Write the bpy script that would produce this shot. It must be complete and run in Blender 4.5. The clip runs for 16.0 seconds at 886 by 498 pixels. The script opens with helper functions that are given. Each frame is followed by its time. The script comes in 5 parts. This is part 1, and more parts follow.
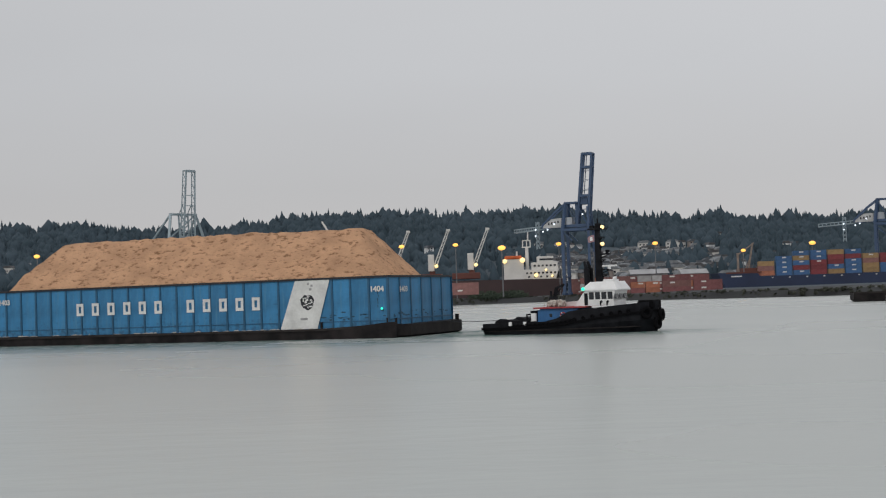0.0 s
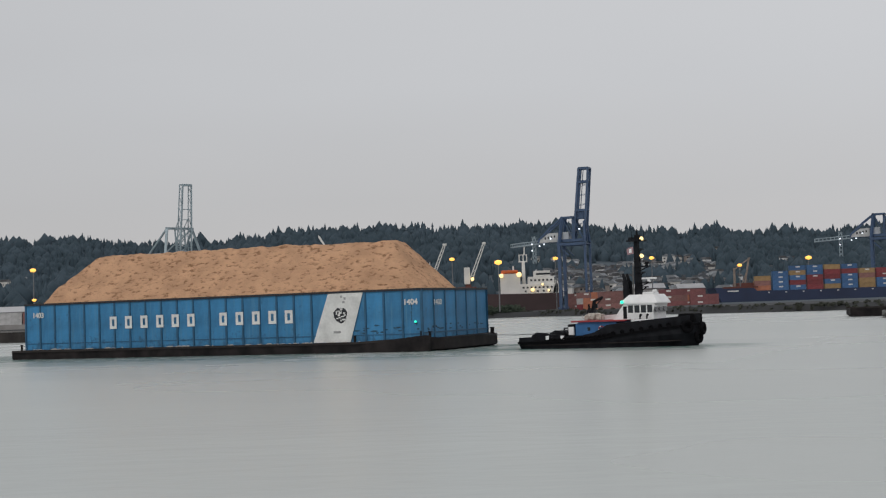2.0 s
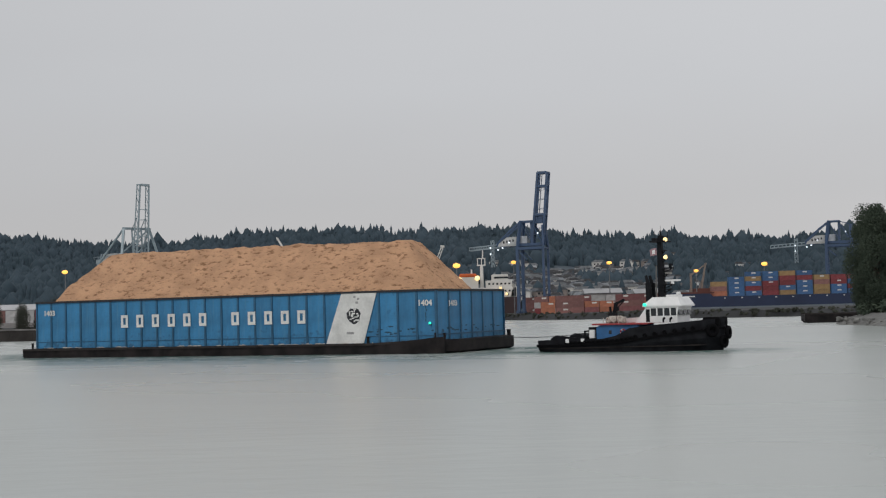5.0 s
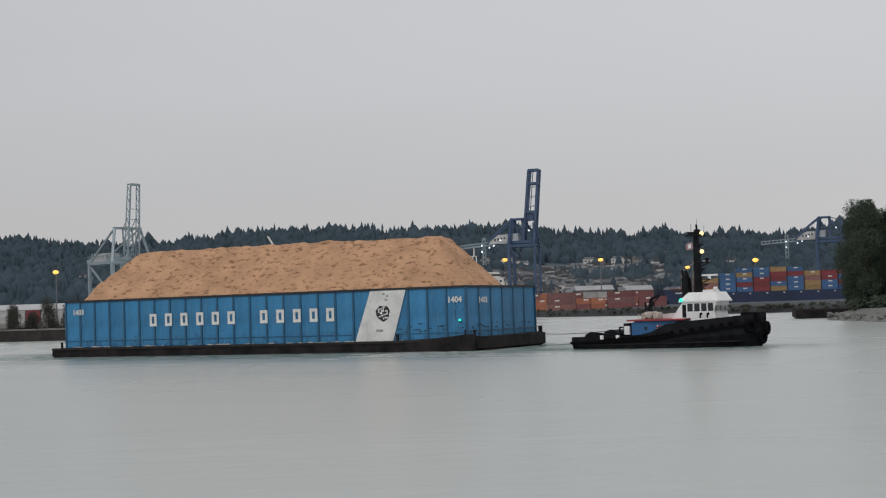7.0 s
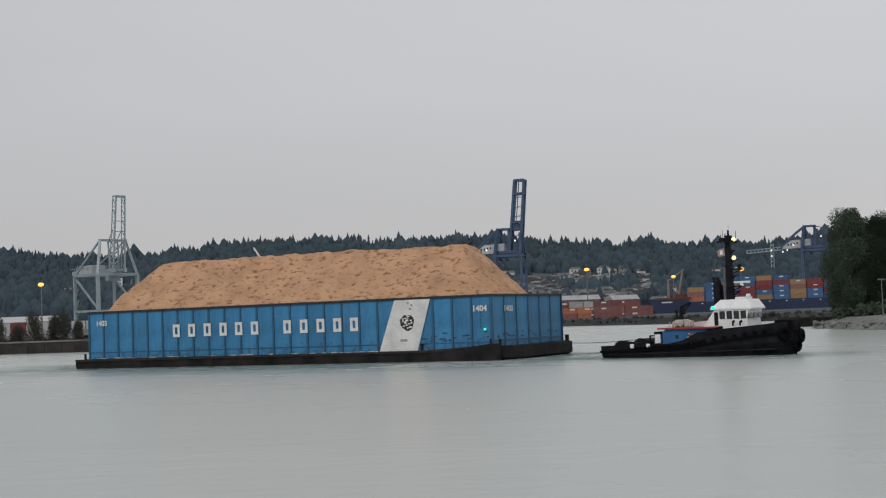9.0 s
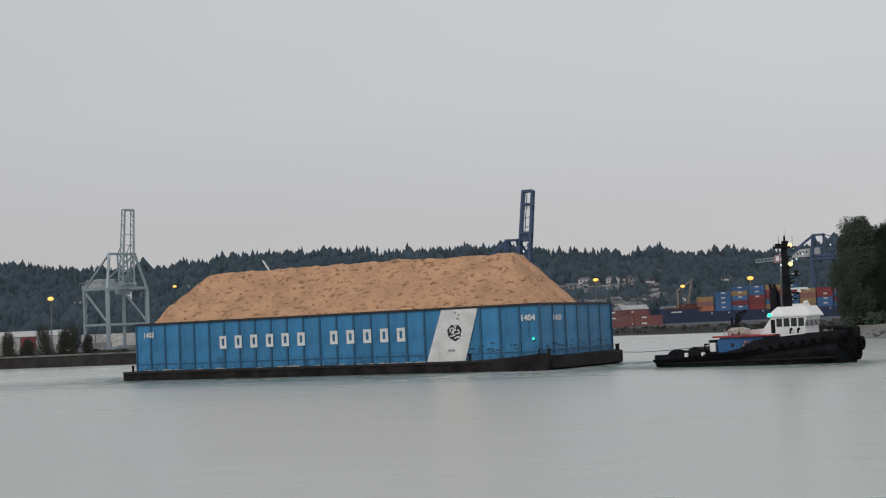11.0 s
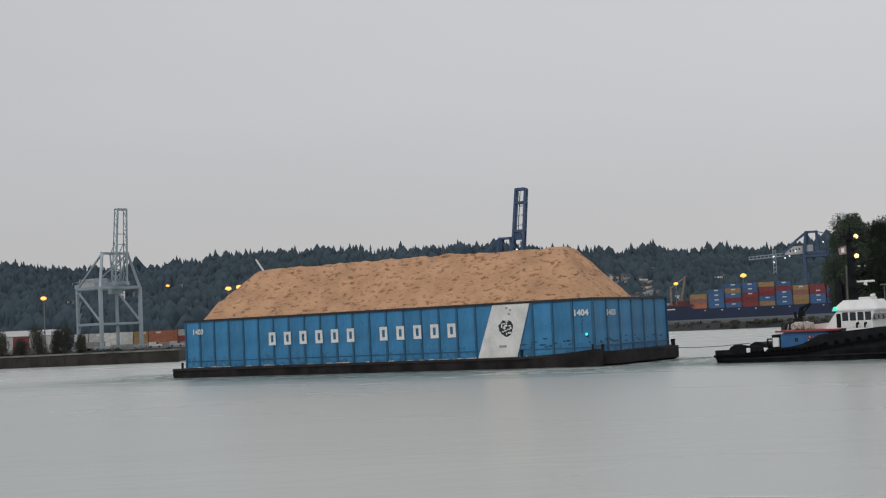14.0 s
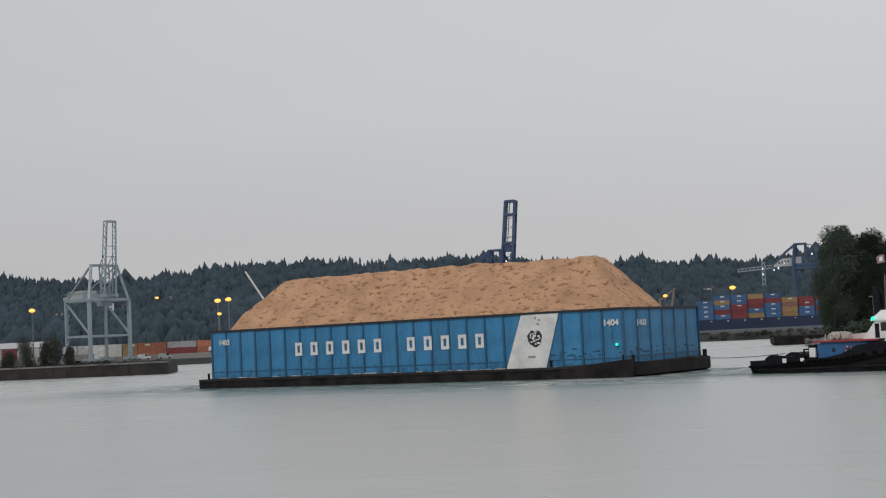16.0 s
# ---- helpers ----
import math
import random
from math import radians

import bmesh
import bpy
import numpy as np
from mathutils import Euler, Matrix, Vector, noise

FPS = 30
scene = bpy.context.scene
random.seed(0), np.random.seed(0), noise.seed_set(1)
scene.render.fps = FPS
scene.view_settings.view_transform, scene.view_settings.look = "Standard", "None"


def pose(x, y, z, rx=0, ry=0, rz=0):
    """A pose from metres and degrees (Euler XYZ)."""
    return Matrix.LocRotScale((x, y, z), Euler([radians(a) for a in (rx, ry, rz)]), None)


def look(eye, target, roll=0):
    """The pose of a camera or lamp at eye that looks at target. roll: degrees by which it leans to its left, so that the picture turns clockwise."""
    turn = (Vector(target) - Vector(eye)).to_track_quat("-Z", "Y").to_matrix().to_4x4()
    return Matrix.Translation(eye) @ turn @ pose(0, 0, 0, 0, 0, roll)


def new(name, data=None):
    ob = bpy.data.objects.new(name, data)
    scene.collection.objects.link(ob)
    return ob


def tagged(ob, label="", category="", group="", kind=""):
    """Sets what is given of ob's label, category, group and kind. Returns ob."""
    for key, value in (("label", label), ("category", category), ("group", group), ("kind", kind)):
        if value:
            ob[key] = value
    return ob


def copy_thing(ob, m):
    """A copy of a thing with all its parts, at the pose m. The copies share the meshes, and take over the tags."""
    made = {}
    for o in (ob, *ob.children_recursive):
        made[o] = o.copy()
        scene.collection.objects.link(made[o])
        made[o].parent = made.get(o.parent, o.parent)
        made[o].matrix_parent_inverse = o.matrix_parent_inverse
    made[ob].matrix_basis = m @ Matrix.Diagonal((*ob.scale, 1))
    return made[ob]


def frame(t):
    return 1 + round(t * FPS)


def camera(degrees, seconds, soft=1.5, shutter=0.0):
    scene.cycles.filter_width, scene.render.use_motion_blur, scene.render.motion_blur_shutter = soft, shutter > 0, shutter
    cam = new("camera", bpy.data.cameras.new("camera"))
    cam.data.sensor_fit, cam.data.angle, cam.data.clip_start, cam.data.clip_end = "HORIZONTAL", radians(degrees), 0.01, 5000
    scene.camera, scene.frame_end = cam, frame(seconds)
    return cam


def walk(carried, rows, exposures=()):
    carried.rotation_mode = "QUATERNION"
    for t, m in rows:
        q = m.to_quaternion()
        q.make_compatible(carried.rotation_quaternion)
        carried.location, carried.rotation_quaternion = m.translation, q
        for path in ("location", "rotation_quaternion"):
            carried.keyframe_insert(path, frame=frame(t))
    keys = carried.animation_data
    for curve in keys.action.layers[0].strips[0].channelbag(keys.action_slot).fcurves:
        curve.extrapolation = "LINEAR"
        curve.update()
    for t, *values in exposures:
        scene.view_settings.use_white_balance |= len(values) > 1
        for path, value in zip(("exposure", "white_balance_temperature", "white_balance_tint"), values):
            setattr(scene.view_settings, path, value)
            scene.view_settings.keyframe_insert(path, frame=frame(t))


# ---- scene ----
# ---- camera and its walk ----
cam = camera(36.0, 16.0, soft=1.2)
EYE = (0.0, 0.0, 5.05)
CAMERA_TURNS = (
    (0, 91.914, 2.056, 2.343), (0.5, 92.090, 2.010, 2.376), (1, 92.201, 2.008, 2.411), (1.5, 92.307, 2.016, 2.340),
    (2, 92.513, 1.988, 2.195), (2.5, 93.477, 2.154, 1.364), (3, 92.968, 2.021, 1.038), (3.5, 92.925, 1.891, 0.931),
    (4, 92.744, 1.658, 0.654), (6.5, 92.520, 1.653, 0.188), (7, 92.491, 1.838, 0.080), (7.5, 92.578, 2.060, -0.037),
    (8, 92.681, 2.182, -0.188), (8.5, 92.746, 2.171, -0.354), (9, 92.911, 2.138, -0.486), (9.5, 93.051, 2.172, -0.256),
    (12, 93.500, 2.644, -0.159), (12.5, 93.467, 2.673, -0.178), (13, 93.325, 2.716, -0.228), (13.5, 93.249, 2.727, -0.332),
    (14, 93.320, 2.732, -0.367), (14.5, 93.327, 2.705, -0.508), (15, 93.419, 2.745, -0.574), (15.5, 93.603, 2.792, -0.664),
    (16, 93.807, 2.756, -0.805))
walk(cam, [(t, pose(*EYE, rx, ry, rz)) for t, rx, ry, rz in CAMERA_TURNS])

# ---- world, sun, exposure ----
world = bpy.data.worlds.new("overcast_sky")
scene.world = world
world.use_nodes = True
wn, wl = world.node_tree.nodes, world.node_tree.links
wn.clear()
w_out, w_bg = wn.new("ShaderNodeOutputWorld"), wn.new("ShaderNodeBackground")
sky = wn.new("ShaderNodeTexSky")
sky.sky_type, sky.sun_disc = "NISHITA", False
sky.sun_elevation, sky.sun_rotation = radians(12), radians(150)
hsv = wn.new("ShaderNodeHueSaturation")
hsv.inputs["Saturation"].default_value = 0.15
hsv.inputs["Value"].default_value = 0.1
coord, sep = wn.new("ShaderNodeTexCoord"), wn.new("ShaderNodeSeparateXYZ")
ramp = wn.new("ShaderNodeValToRGB")
ramp.color_ramp.elements[0].position, ramp.color_ramp.elements[0].color = 0.0, (0.550, 0.533, 0.532, 1)
ramp.color_ramp.elements[1].position, ramp.color_ramp.elements[1].color = 1.0, (0.66, 0.67, 0.69, 1)
for pos_, col_ in ((0.08, (0.525, 0.525, 0.536, 1)), (0.16, (0.566, 0.576, 0.598, 1)), (0.3, (0.612, 0.622, 0.645, 1))):
    ramp.color_ramp.elements.new(pos_).color = col_
cloud = wn.new("ShaderNodeTexNoise")
cloud.inputs["Scale"].default_value, cloud.inputs["Detail"].default_value = 2.2, 3
cmap = wn.new("ShaderNodeMapping")
cmap.inputs["Scale"].default_value = (1, 1, 4)
cmul = wn.new("ShaderNodeMapRange")
cmul.inputs["To Min"].default_value, cmul.inputs["To Max"].default_value = 0.95, 1.05
veil = wn.new("ShaderNodeMix")
veil.data_type, veil.blend_type = "RGBA", "MULTIPLY"
veil.inputs["Factor"].default_value = 1.0
blend = wn.new("ShaderNodeMix")
blend.data_type = "RGBA"
blend.inputs["Factor"].default_value = 0.93
wl.new(coord.outputs["Generated"], sep.inputs[0])
wl.new(sep.outputs["Z"], ramp.inputs[0])
wl.new(coord.outputs["Generated"], cmap.inputs["Vector"])
wl.new(cmap.outputs[0], cloud.inputs["Vector"])
wl.new(cloud.outputs["Fac"], cmul.inputs["Value"])
side = wn.new("ShaderNodeMapRange")
side.inputs["From Min"].default_value, side.inputs["From Max"].default_value = -0.4, 0.4
side.inputs["To Min"].default_value, side.inputs["To Max"].default_value = 0.90, 1.05
tilt = wn.new("ShaderNodeMix")
tilt.data_type, tilt.blend_type = "RGBA", "MULTIPLY"
tilt.inputs["Factor"].default_value = 1.0
wl.new(sep.outputs["X"], side.inputs["Value"])
wl.new(ramp.outputs[0], tilt.inputs["A"])
wl.new(side.outputs[0], tilt.inputs["B"])
wl.new(tilt.outputs["Result"], veil.inputs["A"])
wl.new(cmul.outputs[0], veil.inputs["B"])
wl.new(sky.outputs[0], hsv.inputs["Color"])
wl.new(hsv.outputs[0], blend.inputs["A"])
wl.new(veil.outputs["Result"], blend.inputs["B"])
wl.new(blend.outputs["Result"], w_bg.inputs[0])
wl.new(w_bg.outputs[0], w_out.inputs[0])
w_bg.inputs[1].default_value = 1.0
sun = new("sun", bpy.data.lights.new("sun", "SUN"))
sun.data.energy, sun.data.angle, sun.data.color = 0.7, radians(25), (1.0, 0.95, 0.9)
sun.matrix_world = look((-60, -100, 80), (0, 0, 0))


# ---- materials ----
def mat(name, color, rough=0.6, metal=0.0, vary=0.25, scale=0.6, fine=6.0, bump=0.0, spec=0.5, stain=None, per_object=0.0):
    """Colour with broad stains and fine grain, in metres of the thing's own space."""
    m = bpy.data.materials.new(name)
    m.use_nodes = True
    n, l = m.node_tree.nodes, m.node_tree.links
    b = n["Principled BSDF"]
    b.inputs["Metallic"].default_value = metal
    b.inputs["Specular IOR Level"].default_value = spec
    tc = n.new("ShaderNodeTexCoord")
    big, small = n.new("ShaderNodeTexNoise"), n.new("ShaderNodeTexNoise")
    big.inputs["Scale"].default_value, big.inputs["Detail"].default_value = scale, 4
    small.inputs["Scale"].default_value, small.inputs["Detail"].default_value = fine, 3
    l.new(tc.outputs["Object"], big.inputs["Vector"])
    l.new(tc.outputs["Object"], small.inputs["Vector"])
    mix = n.new("ShaderNodeMix")
    mix.data_type = "RGBA"
    dark = stain or tuple(c * (1 - vary) for c in color)
    mix.inputs["A"].default_value = (*dark, 1)
    mix.inputs["B"].default_value = (*(min(1, c * (1 + vary * 0.35)) for c in color), 1)
    rng = n.new("ShaderNodeMapRange")
    rng.inputs["From Min"].default_value, rng.inputs["From Max"].default_value = 0.28, 0.62
    l.new(big.outputs["Fac"], rng.inputs["Value"])
    l.new(rng.outputs[0], mix.inputs["Factor"])
    grain = n.new("ShaderNodeMapRange")
    grain.inputs["To Min"].default_value, grain.inputs["To Max"].default_value = 1 - vary * 0.5, 1 + vary * 0.5
    l.new(small.outputs["Fac"], grain.inputs["Value"])
    mul = n.new("ShaderNodeMix")
    mul.data_type, mul.blend_type = "RGBA", "MULTIPLY"
    mul.inputs["Factor"].default_value = 1
    l.new(mix.outputs["Result"], mul.inputs["A"])
    l.new(grain.outputs[0], mul.inputs["B"])
    out = mul.outputs["Result"]
    if per_object:
        info, pr = n.new("ShaderNodeObjectInfo"), n.new("ShaderNodeMapRange")
        pr.inputs["To Min"].default_value, pr.inputs["To Max"].default_value = 1 - per_object, 1 + per_object
        l.new(info.outputs["Random"], pr.inputs["Value"])
        mo = n.new("ShaderNodeMix")
        mo.data_type, mo.blend_type = "RGBA", "MULTIPLY"
        mo.inputs["Factor"].default_value = 1
        l.new(out, mo.inputs["A"])
        l.new(pr.outputs[0], mo.inputs["B"])
        out = mo.outputs["Result"]
    l.new(out, b.inputs["Base Color"])
    rr = n.new("ShaderNodeMapRange")
    rr.inputs["To Min"].default_value, rr.inputs["To Max"].default_value = max(0.05, rough - 0.12), min(1, rough + 0.12)
    l.new(small.outputs["Fac"], rr.inputs["Value"])
    l.new(rr.outputs[0], b.inputs["Roughness"])
    if bump:
        bp = n.new("ShaderNodeBump")
        bp.inputs["Strength"].default_value, bp.inputs["Distance"].default_value = bump, 0.1
        l.new(small.outputs["Fac"], bp.inputs["Height"])
        l.new(bp.outputs[0], b.inputs["Normal"])
    return m


def glow(name, color, strength):
    m = bpy.data.materials.new(name)
    m.use_nodes = True
    b = m.node_tree.nodes["Principled BSDF"]
    b.inputs["Base Color"].default_value = (*color, 1)
    b.inputs["Emission Color"].default_value = (*color, 1)
    b.inputs["Emission Strength"].default_value = strength
    return m


def island_mat(name, dark, light, rough=0.9, scale=0.05):
    """Foliage: each clump has its own shade, with broad patches."""
    m = bpy.data.materials.new(name)
    m.use_nodes = True
    n, l = m.node_tree.nodes, m.node_tree.links
    b = n["Principled BSDF"]
    b.inputs["Roughness"].default_value = rough
    b.inputs["Specular IOR Level"].default_value = 0.15
    g, tc, nz = n.new("ShaderNodeNewGeometry"), n.new("ShaderNodeTexCoord"), n.new("ShaderNodeTexNoise")
    nz.inputs["Scale"].default_value = scale
    l.new(tc.outputs["Object"], nz.inputs["Vector"])
    add = n.new("ShaderNodeMath")
    add.operation = "MULTIPLY_ADD"
    add.inputs[1].default_value = 0.55
    l.new(g.outputs["Random Per Island"], add.inputs[0])
    off = n.new("ShaderNodeMath")
    off.operation = "MULTIPLY_ADD"
    off.inputs[1].default_value, off.inputs[2].default_value = 1.2, -0.35
    l.new(nz.outputs["Fac"], off.inputs[0])
    l.new(off.outputs[0], add.inputs[2])
    mix = n.new("ShaderNodeMix")
    mix.data_type, mix.clamp_factor = "RGBA", True
    mix.inputs["A"].default_value, mix.inputs["B"].default_value = (*dark, 1), (*light, 1)
    l.new(add.outputs[0], mix.inputs["Factor"])
    l.new(mix.outputs["Result"], b.inputs["Base Color"])
    return m


def water_mat():
    m = bpy.data.materials.new("river_water")
    m.use_nodes = True
    n, l = m.node_tree.nodes, m.node_tree.links
    b = n["Principled BSDF"]
    b.inputs["IOR"].default_value = 1.333
    tc, mp = n.new("ShaderNodeTexCoord"), n.new("ShaderNodeMapping")
    mp.inputs["Scale"].default_value = (0.5, 1.0, 1)
    fine, broad, patch = n.new("ShaderNodeTexNoise"), n.new("ShaderNodeTexNoise"), n.new("ShaderNodeTexNoise")
    fine.inputs["Scale"].default_value, fine.inputs["Detail"].default_value = 0.9, 4
    broad.inputs["Scale"].default_value, broad.inputs["Detail"].default_value = 0.12, 2
    patch.inputs["Scale"].default_value, patch.inputs["Detail"].default_value = 0.018, 3
    l.new(tc.outputs["Object"], mp.inputs["Vector"])
    for t_ in (fine, broad, patch):
        l.new(mp.outputs[0], t_.inputs["Vector"])
    mix = n.new("ShaderNodeMix")
    mix.data_type = "RGBA"
    mix.inputs["A"].default_value, mix.inputs["B"].default_value = (0.43, 0.46, 0.442, 1), (0.46, 0.485, 0.467, 1)
    l.new(patch.outputs["Fac"], mix.inputs["Factor"])
    l.new(mix.outputs["Result"], b.inputs["Base Color"])
    rr = n.new("ShaderNodeMapRange")
    rr.inputs["To Min"].default_value, rr.inputs["To Max"].default_value = 0.22, 0.32
    l.new(patch.outputs["Fac"], rr.inputs["Value"])
    l.new(rr.outputs[0], b.inputs["Roughness"])
    s = n.new("ShaderNodeMath")
    s.operation = "MULTIPLY_ADD"
    s.inputs[1].default_value = 2.5
    l.new(broad.outputs["Fac"], s.inputs[0])
    l.new(fine.outputs["Fac"], s.inputs[2])
    bp = n.new("ShaderNodeBump")
    bp.inputs["Strength"].default_value, bp.inputs["Distance"].default_value = 0.14, 0.25
    l.new(s.outputs[0], bp.inputs["Height"])
    band, bmap = n.new("ShaderNodeTexNoise"), n.new("ShaderNodeMapping")
    bmap.inputs["Scale"].default_value = (0.004, 0.03, 1)
    band.inputs["Scale"].default_value, band.inputs["Detail"].default_value = 1.0, 3
    l.new(tc.outputs["Object"], bmap.inputs["Vector"])
    l.new(bmap.outputs[0], band.inputs["Vector"])
    calm = n.new("ShaderNodeMapRange")
    calm.inputs["From Min"].default_value, calm.inputs["From Max"].default_value = 0.35, 0.65
    calm.inputs["To Min"].default_value, calm.inputs["To Max"].default_value = 0.05, 0.15
    l.new(band.outputs["Fac"], calm.inputs["Value"])
    l.new(calm.outputs[0], bp.inputs["Strength"])
    l.new(bp.outputs[0], b.inputs["Normal"])
    return m


def wall_paint():
    """Sun-bleached blue with rain streaks, scuffs near the foot and a few rust runs."""
    m = mat("weathered_blue_paint", (0.032, 0.192, 0.385), 0.5, vary=0.32, scale=0.35, fine=3.0, per_object=0.15)
    n, l = m.node_tree.nodes, m.node_tree.links
    b = n["Principled BSDF"]
    base = b.inputs["Base Color"].links[0].from_socket
    tc, mp, streak = n.new("ShaderNodeTexCoord"), n.new("ShaderNodeMapping"), n.new("ShaderNodeTexNoise")
    info = n.new("ShaderNodeObjectInfo")
    mp.inputs["Scale"].default_value = (3.2, 3.2, 0.22)
    shift = n.new("ShaderNodeVectorMath")
    shift.operation = "MULTIPLY_ADD"
    shift.inputs[1].default_value = (0.5, 0.5, 0.5)
    l.new(info.outputs["Location"], shift.inputs[0])
    l.new(tc.outputs["Object"], shift.inputs[2])
    l.new(shift.outputs[0], mp.inputs["Vector"])
    l.new(mp.outputs[0], streak.inputs["Vector"])
    streak.inputs["Scale"].default_value, streak.inputs["Detail"].default_value = 1.0, 4
    f = n.new("ShaderNodeMapRange")
    f.inputs["From Min"].default_value, f.inputs["From Max"].default_value, f.inputs["To Max"].default_value = 0.52, 0.75, 0.45
    l.new(streak.outputs["Fac"], f.inputs["Value"])
    a = n.new("ShaderNodeMix")
    a.data_type = "RGBA"
    a.inputs["B"].default_value = (0.09, 0.25, 0.38, 1)
    l.new(f.outputs[0], a.inputs["Factor"])
    l.new(base, a.inputs["A"])
    scuff, sep_ = n.new("ShaderNodeTexNoise"), n.new("ShaderNodeSeparateXYZ")
    scuff.inputs["Scale"].default_value, scuff.inputs["Detail"].default_value = 1.4, 6
    l.new(shift.outputs[0], scuff.inputs["Vector"])
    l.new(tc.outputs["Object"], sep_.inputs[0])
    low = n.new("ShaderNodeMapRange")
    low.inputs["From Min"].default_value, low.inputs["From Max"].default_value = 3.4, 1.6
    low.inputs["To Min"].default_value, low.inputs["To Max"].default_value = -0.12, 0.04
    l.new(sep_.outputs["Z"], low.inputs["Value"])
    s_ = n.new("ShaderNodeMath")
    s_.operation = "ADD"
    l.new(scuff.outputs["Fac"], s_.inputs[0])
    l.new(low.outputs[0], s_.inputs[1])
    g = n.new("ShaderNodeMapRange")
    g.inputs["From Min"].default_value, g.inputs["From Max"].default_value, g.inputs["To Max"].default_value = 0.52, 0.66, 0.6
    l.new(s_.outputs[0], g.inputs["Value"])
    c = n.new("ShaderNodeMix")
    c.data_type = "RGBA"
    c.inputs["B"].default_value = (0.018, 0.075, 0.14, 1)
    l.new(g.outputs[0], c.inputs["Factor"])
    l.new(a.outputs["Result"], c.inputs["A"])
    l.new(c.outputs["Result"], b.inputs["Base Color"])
    return m


def chip_mat():
    """Tan wood chips: pale and damp patches, and painted dark shadows in the pits between the lumps."""
    m = mat("wood_chips", (0.60, 0.358, 0.218), 0.95, vary=0.2, scale=0.3, fine=5.0, bump=1.0, spec=0.1)
    n, l = m.node_tree.nodes, m.node_tree.links
    b = n["Principled BSDF"]
    base = b.inputs["Base Color"].links[0].from_socket
    tc, mp, pit_shade = n.new("ShaderNodeTexCoord"), n.new("ShaderNodeMapping"), n.new("ShaderNodeTexNoise")
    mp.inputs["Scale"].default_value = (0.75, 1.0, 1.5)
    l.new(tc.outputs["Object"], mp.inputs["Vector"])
    l.new(mp.outputs[0], pit_shade.inputs["Vector"])
    pit_shade.inputs["Scale"].default_value, pit_shade.inputs["Detail"].default_value, pit_shade.inputs["Roughness"].default_value = 1.5, 5, 0.6
    # noise darkens the colour as the shade between lumps
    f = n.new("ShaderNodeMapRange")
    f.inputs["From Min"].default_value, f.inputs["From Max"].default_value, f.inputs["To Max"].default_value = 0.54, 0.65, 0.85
    l.new(pit_shade.outputs["Fac"], f.inputs["Value"])
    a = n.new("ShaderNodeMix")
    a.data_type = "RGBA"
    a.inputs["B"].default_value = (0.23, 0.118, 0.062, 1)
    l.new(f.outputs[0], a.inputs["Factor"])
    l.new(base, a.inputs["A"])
    l.new(a.outputs["Result"], b.inputs["Base Color"])
    bp = n.new("ShaderNodeBump")
    bp.inputs["Strength"].default_value, bp.inputs["Distance"].default_value = 1.0, 0.5
    bp.invert = True
    l.new(pit_shade.outputs["Fac"], bp.inputs["Height"])
    old = b.inputs["Normal"].links[0].from_socket
    l.new(old, bp.inputs["Normal"])
    l.new(bp.outputs[0], b.inputs["Normal"])
    return m


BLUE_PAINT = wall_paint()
BLUE_RIB = mat("blue_rib_paint", (0.022, 0.100, 0.190), 0.5, vary=0.3, scale=0.5)
SCUFF = mat("scuffed_dull_paint", (0.022, 0.075, 0.125), 0.7, vary=0.5, scale=3, fine=9)
RAIL_DARK = mat("dark_rim_steel", (0.018, 0.02, 0.026), 0.6, vary=0.3)
WHITE_PAINT = mat("chalky_white_paint", (0.72, 0.72, 0.70), 0.55, vary=0.2, scale=0.5, fine=4)
HULL_BLACK = mat("scuffed_black_hull", (0.025, 0.0215, 0.0215), 0.7, vary=0.5, scale=0.5, fine=5, stain=(0.007, 0.007, 0.008), bump=0.3, spec=0.12)
RUST = mat("brown_rust", (0.026, 0.021, 0.020), 0.85, vary=0.4, scale=0.8)
RUBBER = mat("black_rubber", (0.005, 0.005, 0.006), 0.9, vary=0.3, scale=2, spec=0.08)
CHIPS = chip_mat()
TUG_WHITE = mat("white_gloss_paint", (0.82, 0.82, 0.82), 0.35, vary=0.1, scale=0.8)
TUG_BLUE = mat("bright_blue_house_paint", (0.025, 0.125, 0.31), 0.45, vary=0.2)
TUG_RED = mat("red_deck_paint", (0.33, 0.035, 0.04), 0.5, vary=0.25)
TUG_BLACK = mat("black_hull_paint", (0.014, 0.015, 0.018), 0.65, vary=0.45, scale=0.9, fine=4, stain=(0.006, 0.006, 0.008), spec=0.1)
DECK_GREY = mat("grey_deck", (0.09, 0.09, 0.09), 0.7, vary=0.3)
GLASS_DARK = mat("dark_window_glass", (0.02, 0.025, 0.03), 0.08, vary=0.1)
ORANGE = mat("orange_paint", (0.6, 0.12, 0.03), 0.5)
GALV = mat("galvanised_grey_steel", (0.285, 0.350, 0.385), 0.5, metal=0.2, vary=0.2, scale=0.2)
# crane blue with distance haze mixed in, greyer than the bare paint
CRANE_BLUE = mat("hazy_crane_blue_paint", (0.045, 0.085, 0.165), 0.5, vary=0.2, scale=0.2)
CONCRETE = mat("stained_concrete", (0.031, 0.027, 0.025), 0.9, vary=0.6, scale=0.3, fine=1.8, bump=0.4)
ROCK = mat("grey_riprap", (0.20, 0.20, 0.19), 0.9, vary=0.35, scale=0.5, fine=3, bump=0.5, per_object=0.2)
EARTH = mat("dark_earth_and_scrub", (0.036, 0.038, 0.040), 0.95, vary=0.4, scale=0.02, fine=0.3)
# hillside ground; its blue-grey carries the distance haze
HAZY_UNDERGROWTH = mat("hazy_hillside_undergrowth", (0.052, 0.073, 0.090), 0.95, vary=0.25, scale=0.02, fine=0.2)
